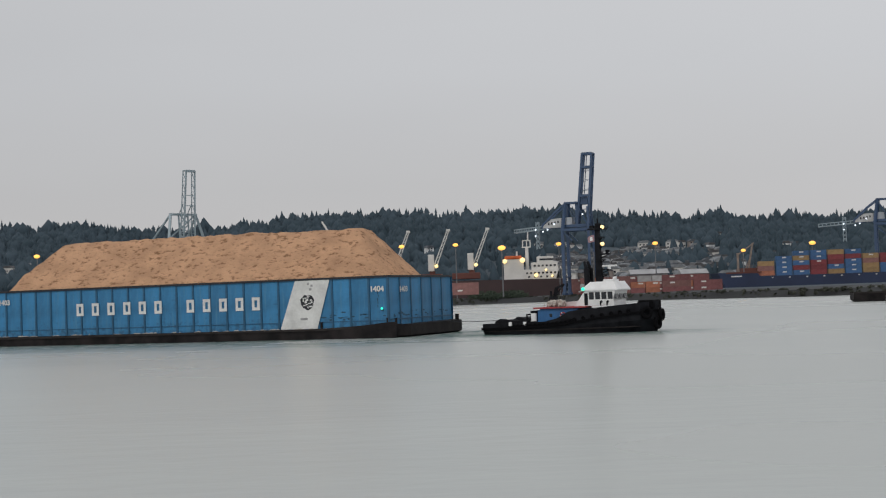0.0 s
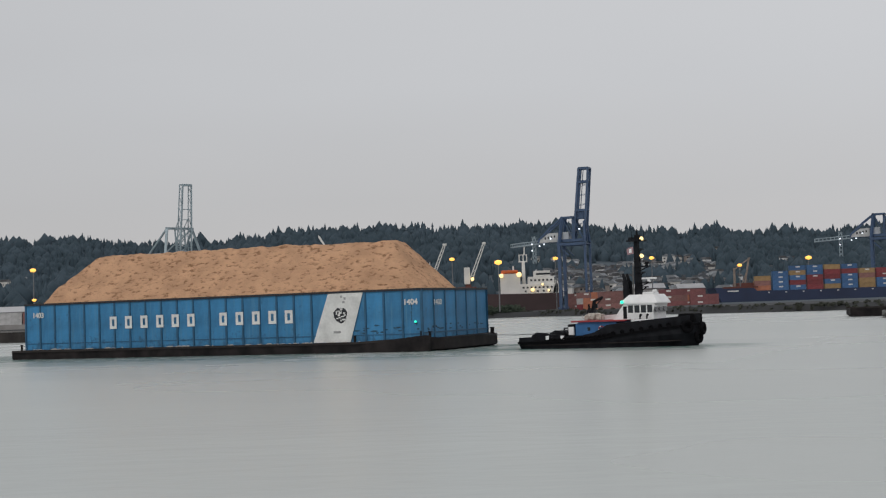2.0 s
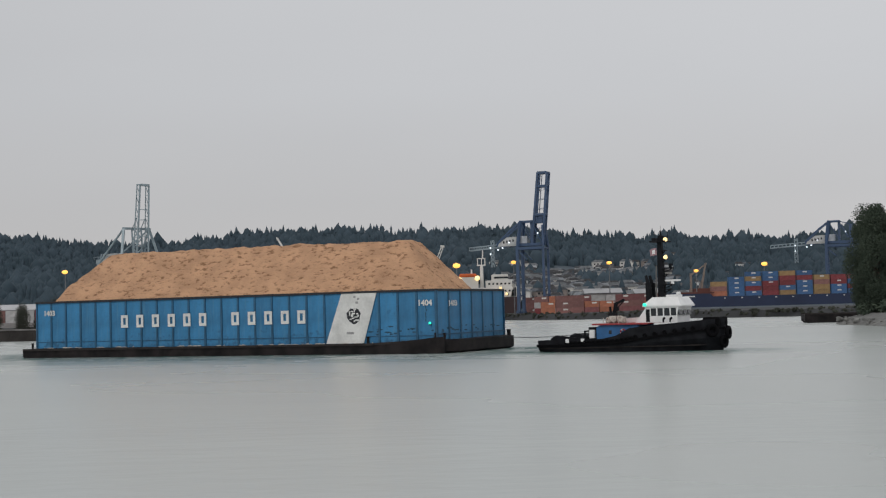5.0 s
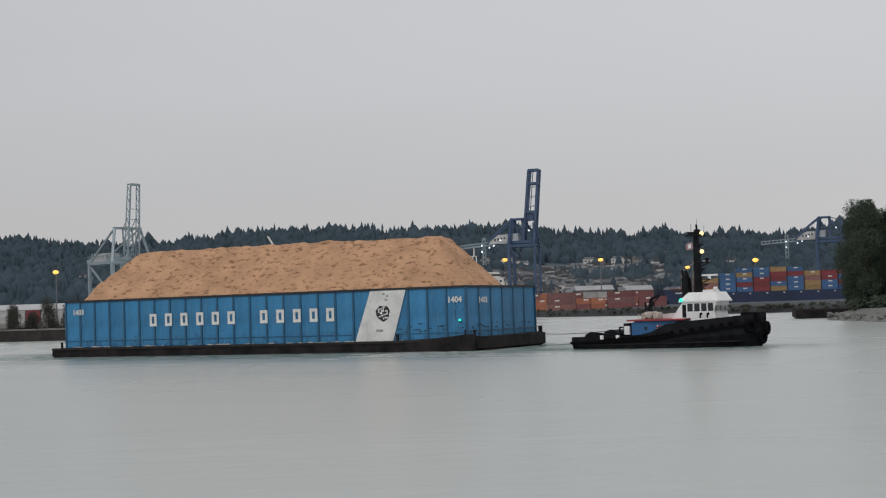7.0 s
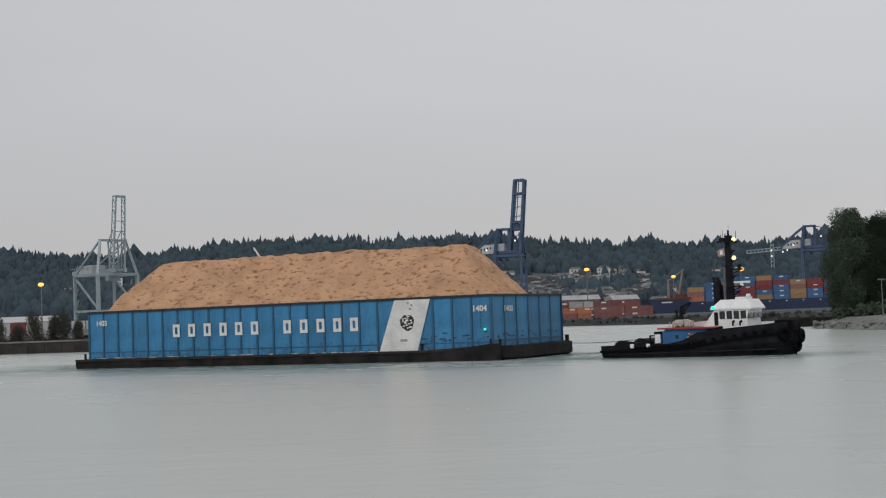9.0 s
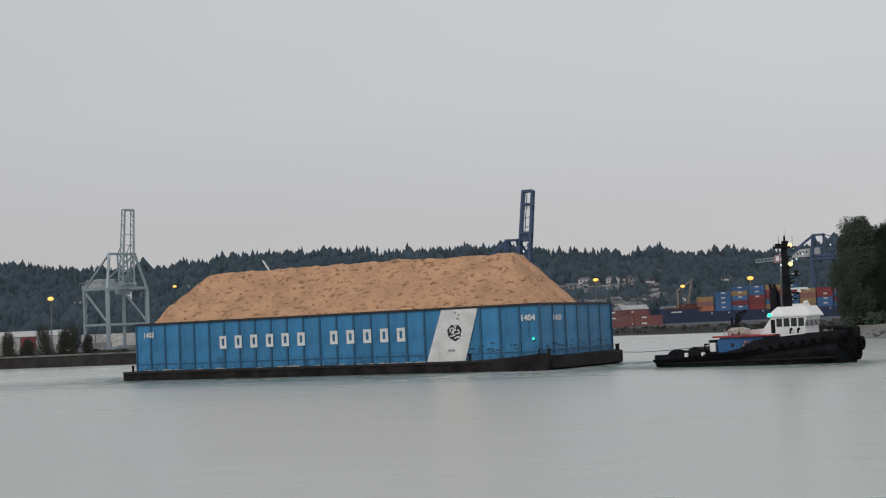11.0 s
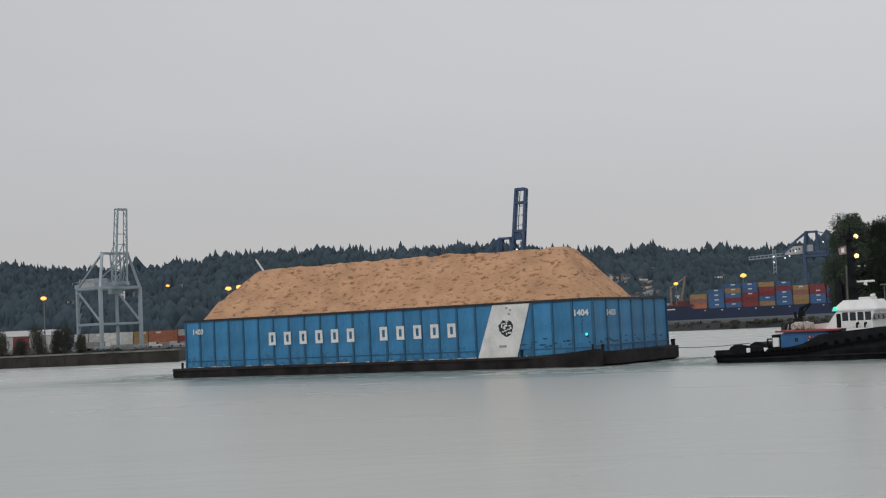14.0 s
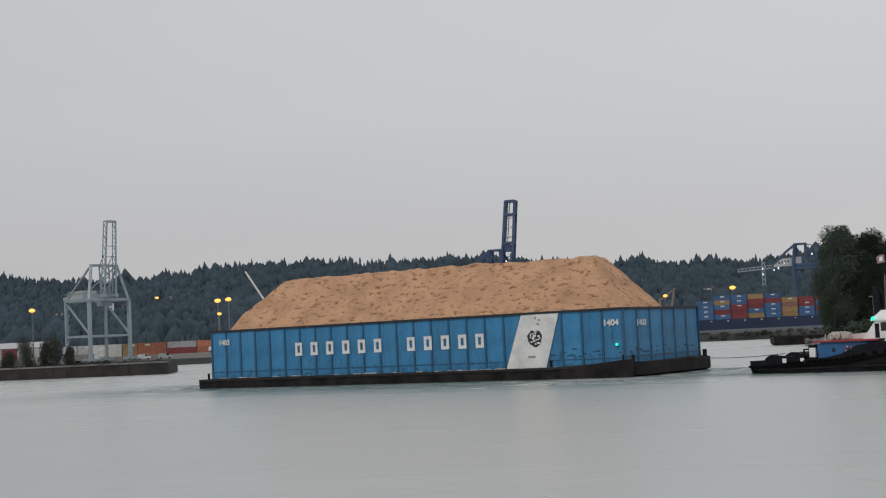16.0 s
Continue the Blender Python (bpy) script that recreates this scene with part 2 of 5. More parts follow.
ASPHALT = mat("yard_asphalt", (0.07, 0.07, 0.07), 0.9, vary=0.3, scale=0.05, fine=0.8)
BARK = mat("brown_bark", (0.06, 0.045, 0.035), 0.9, vary=0.4, scale=2)
POLE = mat("pole_grey_steel", (0.17, 0.175, 0.185), 0.5, metal=0.3)
SODIUM = glow("sodium_lamp_light", (1.0, 0.50, 0.10), 1.35)
WARM = glow("warm_white_light", (1.0, 0.74, 0.34), 1.25)
COOL = glow("cool_white_light", (0.85, 0.92, 1.0), 1.3)
GREEN_LIGHT = glow("green_navigation_light", (0.03, 0.75, 0.5), 1.2)
SHIP_BLUE = mat("navy_ship_paint", (0.017, 0.030, 0.078), 0.5, vary=0.25, scale=0.06)
SHIP_DARK = mat("dark_bulk_hull", (0.05, 0.028, 0.029), 0.6, vary=0.3, scale=0.06)
OXIDE = mat("red_oxide_deck", (0.12, 0.04, 0.03), 0.7, vary=0.3, scale=0.1)
SHIP_WHITE = mat("ship_white_paint", (0.70, 0.69, 0.66), 0.5, vary=0.12, scale=0.2)
LEAF = island_mat("broadleaf_foliage", (0.038, 0.054, 0.042), (0.076, 0.096, 0.068))
# blue-grey haze of the distance is mixed into this foliage colour
HAZY_CONIFER = island_mat("hazy_conifer_foliage", (0.038, 0.058, 0.072), (0.062, 0.088, 0.110), scale=0.006)
SHRUB = island_mat("shrub_foliage", (0.042, 0.046, 0.038), (0.078, 0.082, 0.066), scale=0.06)
WATER = water_mat()


def ripple_mat():
    """Rippled water with the hull's dark teal reflection painted in, by a mesh attribute; plain river water where that
    is nought.
    """
    m = WATER.copy()
    m.name = "disturbed_water"
    n, l = m.node_tree.nodes, m.node_tree.links
    b = n["Principled BSDF"]
    reflect_ripple = n.new("ShaderNodeAttribute")
    reflect_ripple.attribute_name = "reflect_ripple"
    def eased(socket, value):
        """Leads the input from its present source towards a value as the attribute rises near a hull."""
        mix = n.new("ShaderNodeMix")
        mix.data_type = "FLOAT"
        if socket.links:
            l.new(socket.links[0].from_socket, mix.inputs[2])
        else:
            mix.inputs[2].default_value = socket.default_value
        mix.inputs[3].default_value = value
        l.new(reflect_ripple.outputs["Fac"], mix.inputs["Factor"])
        l.new(mix.outputs[0], socket)
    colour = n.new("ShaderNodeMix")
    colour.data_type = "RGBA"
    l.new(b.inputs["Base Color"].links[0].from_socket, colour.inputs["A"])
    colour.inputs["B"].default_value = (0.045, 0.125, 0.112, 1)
    l.new(reflect_ripple.outputs["Fac"], colour.inputs["Factor"])
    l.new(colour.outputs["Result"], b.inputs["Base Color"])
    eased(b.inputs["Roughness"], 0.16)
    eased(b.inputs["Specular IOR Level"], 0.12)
    # dark teal diffuse colour stands in for the mirrored hull and wall
    reflect_tint, both = n.new("ShaderNodeBsdfDiffuse"), n.new("ShaderNodeMixShader")
    reflect_tint.inputs["Color"].default_value = (0.058, 0.118, 0.105, 1)
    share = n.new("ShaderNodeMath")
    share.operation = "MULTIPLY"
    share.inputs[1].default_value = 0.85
    l.new(reflect_ripple.outputs["Fac"], share.inputs[0])
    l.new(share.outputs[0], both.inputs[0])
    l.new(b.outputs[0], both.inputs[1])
    l.new(reflect_tint.outputs[0], both.inputs[2])
    l.new(both.outputs[0], n["Material Output"].inputs["Surface"])
    for node in list(n):
        if node.type == "BUMP":
            eased(node.inputs["Strength"], 0.22)
    return m


REFLECT_TINTED = ripple_mat()


# ---- mesh helpers ----
def finish(name, bm, material, smooth=False):
    me = bpy.data.meshes.new(name)
    bm.normal_update()
    bm.to_mesh(me)
    bm.free()
    for m_ in (material if isinstance(material, (list, tuple)) else [material]):
        me.materials.append(m_)
    if smooth:
        me.shade_smooth()
    return me


def part(name, bm, material, parent, label="", smooth=False):
    """Links a bmesh, or a mesh, as one mesh object under a thing or a part."""
    me = bm if isinstance(bm, bpy.types.Mesh) else finish(name, bm, material, smooth)
    ob = new(name, me)
    ob.parent = parent
    if label:
        tagged(ob, label)
    return ob


def thing(name, label, category, group="", kind=""):
    return tagged(new(name), label, category, group, kind)


def box(bm, x0, y0, z0, x1, y1, z1, bev=0.0):
    r = bmesh.ops.create_cube(bm, size=1.0)
    vs = r["verts"]
    for v in vs:
        v.co = Vector(((x0 + x1) / 2 + v.co.x * (x1 - x0), (y0 + y1) / 2 + v.co.y * (y1 - y0), (z0 + z1) / 2 + v.co.z * (z1 - z0)))
    if bev:
        es = list({e for v in vs for e in v.link_edges})
        bmesh.ops.bevel(bm, geom=es, offset=bev, segments=2, affect="EDGES", profile=0.5)
    return bm


def tube(bm, a, b, r0, r1=None, seg=8):
    a, b = Vector(a), Vector(b)
    r1 = r0 if r1 is None else r1
    m = Matrix.Translation((a + b) / 2) @ (b - a).to_track_quat("Z", "Y").to_matrix().to_4x4()
    bmesh.ops.create_cone(bm, cap_ends=True, segments=seg, radius1=r0, radius2=max(r1, 1e-4), depth=(b - a).length, matrix=m)
    return bm


def beam(bm, a, b, w, h=None):
    """A square-section member from a to b."""
    a, b = Vector(a), Vector(b)
    h = h or w
    m = Matrix.Translation((a + b) / 2) @ (b - a).to_track_quat("Z", "Y").to_matrix().to_4x4() @ Matrix.Diagonal((w, h, (b - a).length, 1))
    bmesh.ops.create_cube(bm, size=1.0, matrix=m)
    return bm


def ring(bm, centre, axis, R, r, seg=20, side=8):
    """A torus."""
    q = Vector(axis).to_track_quat("Z", "Y").to_matrix()
    grid = []
    for i in range(seg):
        a = 2 * math.pi * i / seg
        row = []
        for j in range(side):
            b = 2 * math.pi * j / side
            p = Vector(((R + r * math.cos(b)) * math.cos(a), (R + r * math.cos(b)) * math.sin(a), r * math.sin(b)))
            row.append(bm.verts.new(Vector(centre) + q @ p))
        grid.append(row)
    for i in range(seg):
        for j in range(side):
            bm.faces.new((grid[i][j], grid[(i + 1) % seg][j], grid[(i + 1) % seg][(j + 1) % side], grid[i][(j + 1) % side]))
    return bm


def prism(bm, pts, axis, a, b):
    """Extrudes a closed outline; axis 'y': pts are (x, z) from y=a to y=b; 'z': pts are (x, y); 'x': pts are (y, z)."""
    def at(p, s):
        return {"y": (p[0], s, p[1]), "z": (p[0], p[1], s), "x": (s, p[0], p[1])}[axis]
    lo = [bm.verts.new(at(p, a)) for p in pts]
    hi = [bm.verts.new(at(p, b)) for p in pts]
    k = len(pts)
    fs = [bm.faces.new(lo), bm.faces.new(hi)] + [bm.faces.new((lo[i], lo[(i + 1) % k], hi[(i + 1) % k], hi[i])) for i in range(k)]
    bmesh.ops.recalc_face_normals(bm, faces=fs)
    return bm


def loft(bm, rings, cap=True):
    rows = [[bm.verts.new(p) for p in r] for r in rings]
    fs = []
    for a, b in zip(rows, rows[1:]):
        for j in range(len(a) - 1):
            fs.append(bm.faces.new((a[j], a[j + 1], b[j + 1], b[j])))
    if cap:
        fs += [bm.faces.new(rows[0]), bm.faces.new(rows[-1])]
    bmesh.ops.recalc_face_normals(bm, faces=fs)
    return bm


B = bmesh.new


# ---- water, land, hill ----
def build_water():
    bm = B()
    xs = [-4500, -1200, -400, 0, 400, 1200, 4500]
    ys = [-4500, -1200, -200, 100, 300, 600, 1500, 4500]
    vs = [[bm.verts.new((x, y, 0)) for x in xs] for y in ys]
    for j in range(len(ys) - 1):
        for i in range(len(xs) - 1):
            bm.faces.new((vs[j][i], vs[j][i + 1], vs[j + 1][i + 1], vs[j + 1][i]))
    tagged(new("water", finish("water", bm, WATER)), "calm grey-green river water with faint ripples", "water", kind="structure")


SHORE = ((-4000, 560), (-300, 534), (-114, 536), (-95, 553), (-18, 600), (17, 625), (39, 569), (80, 494), (107, 456), (150, 452), (200, 450), (4000, 450))
RIDGE = ((-4000, 92), (-627, 96), (-483, 95), (-438, 88), (-369, 82), (-313, 91), (-249, 97), (-164, 100), (-87, 96), (-2, 91), (83, 89),
         (153, 84), (238, 80), (350, 76), (378, 71), (435, 75), (478, 80), (700, 82), (4000, 80))


def along(table, x):
    for (x0, v0), (x1, v1) in zip(table, table[1:]):
        if x <= x1:
            return v0 + (v1 - v0) * (x - x0) / (x1 - x0)
    return table[-1][1]


def land_z(x, y):
    d = y - along(SHORE, x)
    z = 2.4 * min(1, max(-0.4, d / 5.0)) + 0.6 * min(1, max(0, (d - 30) / 40))
    if y > 760:
        s = min(1.0, (y - 760) / 940)
        z += (along(RIDGE, x) - 3) * (s ** 1.15) + 3 * noise.noise((x * 0.008, y * 0.008, 0)) * s
    return z


def build_land():
    xs = [-4000, -2500, -1500] + [-1000 + 20 * i for i in range(101)] + [1500, 2500, 4000]
    ds = [-4, 0, 2.5, 5, 12, 40, 100]
    ys = [770, 800, 850, 900, 950, 1000, 1080, 1160, 1240, 1320, 1400, 1480, 1560, 1640, 1700, 1800, 2200, 4300]
    bm = B()
    rows = []
    for d in ds:
        rows.append([bm.verts.new((x, along(SHORE, x) + d, land_z(x, along(SHORE, x) + d) + (0.4 * noise.noise((x * 0.1, d, 0)) if d > 0 else 0))) for x in xs])
    for y in ys:
        rows.append([bm.verts.new((x, y, land_z(x, y) if y < 2000 else along(RIDGE, x))) for x in xs])
    for j, (a, b) in enumerate(zip(rows, rows[1:])):
        for i in range(len(xs) - 1):
            bm.faces.new((a[i], a[i + 1], b[i + 1], b[i])).material_index = int(j >= len(ds) - 1)
    tagged(new("ground", finish("ground", bm, [EARTH, HAZY_UNDERGROWTH])), "dark earth bank rising to a wooded hillside", "ground", kind="structure")


def mesh_from(name, verts, faces, material):
    me = bpy.data.meshes.new(name)
    me.from_pydata(verts, [], faces)
    me.materials.append(material)
    me.update()
    return me


CLEARINGS = ((-238, 1300), (-226, 1310), (-285, 1250), (-255, 1320), (-420, 1200), (-405, 1215), (-432, 1190), (-130, 1250), (-60, 1200))


def build_forest():
    """Conifers on the hillside and along its crest, uneven and jagged."""
    rnd = random.Random(4)
    verts, faces = [], []
    spots = []
    for _ in range(1500):
        x, y = rnd.uniform(-760, 640), rnd.uniform(1630, 1730)
        tall = noise.noise((x * 0.018, 4, 1)) + 0.5 * noise.noise((x * 0.07, 9, 1))
        spots.append((x, y, rnd.uniform(10, 16) + 7 * max(0, tall) + (rnd.uniform(2, 6) if rnd.random() < 0.16 else 0)))
    for _ in range(12500):
        y = 800 + 900 * rnd.random() ** 0.75
        spots.append((rnd.uniform(-0.46, 0.42) * y, y, rnd.uniform(7, 14)))
    for x, y, h in spots:
        if y < 1250 and -10 < x < 0.165 * y and noise.noise((x * 0.012, y * 0.012, 3)) > -0.3 and rnd.random() < 0.93:
            continue
        if any(hy - 70 < y < hy + 5 and abs(x - hx * y / hy) < 12 for hx, hy in CLEARINGS):
            continue
        z = land_z(x, y) - 1
        h *= 0.8 + 0.55 * (noise.noise((x * 0.02, y * 0.02, 9)) + 0.5)
        round_top = rnd.random() < 0.38 if y < 1630 else rnd.random() < 0.22
        k = 6
        base_r = h * (0.46 if round_top and y < 1630 else 0.42 if round_top else rnd.uniform(0.19, 0.33) if y > 1630 else rnd.uniform(0.22, 0.32))
        if y < 1630 or round_top:
            # closed crown, its skirt below the ground
            s, turn = len(verts), rnd.random() * 6
            for zz, rr in ((-0.3, 0.95), (0.25, 1.0), (0.62, 0.8)) if round_top else ((-0.3, 1.0), (0.3, 0.78), (0.65, 0.42)):
                for i in range(k):
                    a = turn + 2 * math.pi * i / k
                    q = base_r * rr * rnd.uniform(0.8, 1.2)
                    verts.append((x + q * math.cos(a), y + q * math.sin(a), z + h * (zz + rnd.uniform(-0.06, 0.06))))
            verts.append((x + rnd.uniform(-0.3, 0.3), y, z + h))
            for r in (0, k):
                faces += [(s + r + i, s + r + (i + 1) % k, s + r + k + (i + 1) % k, s + r + k + i) for i in range(k)]
            faces += [(s + 2 * k + i, s + 2 * k + (i + 1) % k, s + 3 * k) for i in range(k)]
            continue
        tiers = ((0.0, 0.5, 1.0), (0.26, 0.68, 0.86), (0.46, 0.86, 0.66), (0.68, 1.0, 0.40))
        for z0, z1, rr in tiers:
            s = len(verts)
            turn = rnd.random() * 6
            for i in range(k):
                a = turn + 2 * math.pi * i / k
                q = base_r * rr * rnd.uniform(0.65, 1.25)
                verts.append((x + q * math.cos(a), y + q * math.sin(a), z + h * (z0 + rnd.uniform(-0.05, 0.05))))
            verts.append((x + rnd.uniform(-0.2, 0.2), y, z + h * z1))
            faces += [(s + i, s + (i + 1) % k, s + k) for i in range(k)]
    ob = new("forest", mesh_from("forest", verts, faces, HAZY_CONIFER))
    ob.data.shade_smooth()
    tagged(ob, "dark evergreen forest on the hillside and crest, blue haze in its colour", "forest", kind="stuff")


def leaf_cloud(verts, faces, rnd, c, R, count, size, squash=0.8):
    for _ in range(count):
        d = Vector((rnd.gauss(0, 1), rnd.gauss(0, 1), rnd.gauss(0, 1))).normalized() * R * rnd.random() ** 0.4
        p = Vector(c) + Vector((d.x, d.y, d.z * squash))
        u = Vector((rnd.gauss(0, 1), rnd.gauss(0, 1), rnd.gauss(0, 1))).normalized()
        w = u.orthogonal().normalized()
        s = size * rnd.uniform(0.6, 1.3)
        n0 = len(verts)
        verts += [tuple(p - u * s), tuple(p + w * s * 0.6), tuple(p + u * s), tuple(p - w * s * 0.6)]
        faces.append((n0, n0 + 1, n0 + 2, n0 + 3))


def broadleaf(x, y, z, h, width, seed, label):
    """A full poplar-like tree: trunk, limbs and a leafy crown down to the ground."""
    rnd = random.Random(seed)
    t = thing("tree", label, "tree", "trees on the spit")
    bm = B()
    tube(bm, (0, 0, -0.5), (0.3, 0, h * 0.5), 0.45, 0.22)
    tube(bm, (0.3, 0, h * 0.5), (0.1, 0.1, h * 0.9), 0.22, 0.05)
    part("trunk", bm, BARK, t)
    limbs = B()
    verts, faces = [], []
    for i in range(120):
        f = 0.04 + 0.93 * (i + rnd.random()) / 120
        prof = math.sin(math.pi * min(1, 0.16 + 0.80 * f)) ** 0.7
        a = rnd.random() * 6.283
        q = width * 0.46 * prof * rnd.uniform(0.35, 1.0)
        c = Vector((q * math.cos(a), q * math.sin(a), h * f))
        tube(limbs, (0.2, 0, max(0.4, h * f - q * 0.6)), tuple(c), 0.12, 0.03, 5)
        leaf_cloud(verts, faces, rnd, c, width * rnd.uniform(0.10, 0.19), 560, 0.17, 1.4)
    part("limb", limbs, BARK, t)
    ob = part("crown", mesh_from("crown", verts, faces, LEAF), LEAF, t)
    t.matrix_world = pose(x, y, z, 0, 0, rnd.random() * 360)
    return t


def bush_row(name, label, spots, seed, size=0.35, count=70, material=None):
    rnd = random.Random(seed)
    verts, faces = [], []
    for x, y, z, R in spots:
        leaf_cloud(verts, faces, rnd, (x, y, z + R * 0.5), R, count, size)
    me = mesh_from(name, verts, faces, material or SHRUB)
    return tagged(new(name, me), label, "shrubs", kind="stuff")


def rock_mesh(seed):
    rnd = random.Random(seed)
    bm = B()
    bmesh.ops.create_icosphere(bm, subdivisions=1, radius=1)
    for v in bm.verts:
        v.co *= rnd.uniform(0.65, 1.1)
        v.co.z *= 0.7
    return finish("rock", bm, ROCK)


def build_spit():
    """Gravelly point with riprap edge at the river's bend, carrying the tall trees."""
    bm = B()
    outline = [(81, 292), (79.5, 284), (79.5, 270), (79, 255), (80, 240), (110, 215), (170, 205), (170, 330), (110, 318), (90, 306)]
    ctr = Vector((120, 268))
    rings_ = []
    for s, z in ((1.0, -0.6), (0.985, 0.25), (0.93, 1.3), (0.85, 2.3), (0.5, 2.8)):
        rings_.append([(ctr.x + (px - ctr.x) * s, ctr.y + (py - ctr.y) * s, z + 0.2 * noise.noise((px, py, z))) for px, py in outline])
    rows = [[bm.verts.new(p) for p in r] for r in rings_]
    k = len(outline)
    for a, b in zip(rows, rows[1:]):
        for i in range(k):
            bm.faces.new((a[i], a[(i + 1) % k], b[(i + 1) % k], b[i]))
    bm.faces.new(rows[-1])
    bmesh.ops.recalc_face_normals(bm, faces=bm.faces)
    spit = tagged(new("spit", finish("spit", bm, ROCK)), "low grey gravel spit with a stony edge at the river bend", "spit", kind="structure")
    rnd = random.Random(12)
    shapes = [rock_mesh(i) for i in range(4)]
    for i in range(110):
        a = rnd.random()
        seg = rnd.choice([(9, 0), (0, 1), (1, 2), (2, 3), (3, 4)])
        p = Vector(outline[seg[0]]).lerp(Vector(outline[seg[1]]), a)
        p = ctr + (p - ctr) * rnd.uniform(0.9, 0.985)
        ob = new("rock", shapes[i % 4])
        ob.parent = spit
        s = rnd.uniform(0.3, 0.75)
        ob.matrix_basis = pose(p.x, p.y, rnd.uniform(0.3, 1.4), 0, 0, rnd.random() * 360) @ Matrix.Scale(s, 4)
    broadleaf(88.9, 287, 2.2, 21.8, 13.2, 1, "tall dense dark-green poplar at the tip of the spit")
    broadleaf(95.2, 285.5, 2.3, 20.4, 11.0, 2, "tall dark-green broadleaf tree on the spit")
    broadleaf(106, 290, 2.3, 21.0, 13, 3, "tall dark-green broadleaf tree on the spit")
    broadleaf(113, 281, 2.3, 18.0, 12, 5, "tall dark-green broadleaf tree on the spit")
    sp = [(84.5 + rnd.uniform(0, 34), 281 + rnd.uniform(-5, 6), 2.2, rnd.uniform(1.2, 2.6)) for _ in range(38)]
    bush_row("undergrowth", "dark green undergrowth at the foot of the trees", sp, 31, material=LEAF, count=120)
    pole = thing("light_pole", "slim grey light pole with a flat head on the spit", "light pole")
    bm = B()
    tube(bm, (0, 0, 0), (0, 0, 7.8), 0.12, 0.08)
    part("pole", bm, POLE, pole)
    bm = B()
    box(bm, -0.7, -0.2, 7.7, 0.7, 0.2, 7.95, 0.05)
    part("lamp_head", bm, POLE, pole)
    pole.matrix_world = pose(87.6, 264, 1.6)


def build_jetty():
    """Concrete finger wharf in front of the terminal."""
    bm = B()
    prism(bm, [(-170, 0), (0, 0), (-13, 26), (-170, 26)], "z", -1.0, 2.75)
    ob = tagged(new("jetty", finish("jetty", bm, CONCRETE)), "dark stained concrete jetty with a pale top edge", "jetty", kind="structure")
    ob.matrix_world = pose(-62, 331, 0, 0, 0, -21)
    bm = B()
    box(bm, -170, -0.25, 2.75, 0.25, 0.5, 3.15, 0.04)
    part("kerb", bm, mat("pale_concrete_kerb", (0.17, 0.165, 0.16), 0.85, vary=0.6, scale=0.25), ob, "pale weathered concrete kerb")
    shape = B()
    box(shape, -0.11, -0.12, -1.0, 0.11, -0.02, 2.5, 0.03)
    me = finish("fender_pile", shape, CONCRETE)
    gaps = random.Random(19)
    px = -1.5
    while px > -168:
        part("fender_pile", me, CONCRETE, ob).matrix_basis = pose(px, 0, gaps.uniform(-0.6, 0))
        px -= gaps.uniform(3, 11)
    bm = B()
    prism(bm, [(-170, 0.8), (-0.8, 0.8), (-13.4, 25.5), (-170, 25.5)], "z", 2.74, 2.9)
    part("deck", bm, EARTH, ob)
    rnd = random.Random(8)
    for px, py, h, w in ((-111.5, 352, 5.6, 4.8), (-102.3, 352, 6.6, 5.4), (-96.8, 352, 6.2, 4.4), (-94.0, 351, 6.6, 4.4), (-90, 349, 4.2, 3.6), (-120, 356, 6.2, 5.0), (-106.5, 353, 3.4, 4.2)):
        t = thing("shrub_tree", "small dense dark shrub-like tree on the jetty", "tree", "small trees on the jetty")
        bm = B()
        tube(bm, (0, 0, 0), (0, 0, h * 0.7), 0.14, 0.05)
        part("trunk", bm, BARK, t)
        verts, faces = [], []
        for i in range(16):
            f = 0.12 + 0.85 * i / 15
            a = rnd.random() * 6.28
            q = w * 0.33 * math.sin(math.pi * min(1, 0.3 + 0.62 * f)) * rnd.random() ** 0.5
            leaf_cloud(verts, faces, rnd, (q * math.cos(a), q * math.sin(a), h * f), w * 0.30, 260, 0.15, 1.3)
        part("crown", mesh_from("crown", verts, faces, SHRUB), SHRUB, t)
        t.matrix_world = pose(px, py, 2.85)
    sp = [(-66 - rnd.uniform(0, 60), 0, 2.9, rnd.uniform(0.4, 1.1)) for _ in range(46)]
    sp = [(x, 336 - (x + 62) * 0.384 + rnd.uniform(0, 8), z, R) for x, y, z, R in sp]
    bush_row("jetty_scrub", "low brown and green scrub along the jetty top", sp, 41, size=0.2, count=60)


def build_shore_scrub():
    rnd = random.Random(5)
    sp = []
    for _ in range(420):
        x = rnd.uniform(-80, 170)
        y = along(SHORE, x) + rnd.uniform(2, 9)
        sp.append((x, y, land_z(x, y) - 0.5, rnd.uniform(0.3, 1.1)))
    bush_row("shore_scrub", "grey-green scrub and driftwood along the far bank", sp, 6, size=0.45, count=50)
    sp = []
    for _ in range(60):
        x = rnd.gauss(0, 7)
        y = along(SHORE, x) + rnd.uniform(4, 10)
        sp.append((x, y, 2.0, rnd.uniform(1.2, 3.4)))
    bush_row("bank_thicket", "dark green thicket on the far bank", sp, 16, size=0.4, count=220, material=LEAF)
    sp = []
    for _ in range(260):
        y = rnd.uniform(760, 1260)
        x = rnd.uniform(-0.03, 0.26) * y
        sp.append((x, y, land_z(x, y), rnd.uniform(1.6, 3.8)))
    bush_row("hillside_trees", "rounded dark trees between the hillside houses, haze in their colour", sp, 7, size=1.6, count=60, material=HAZY_CONIFER)


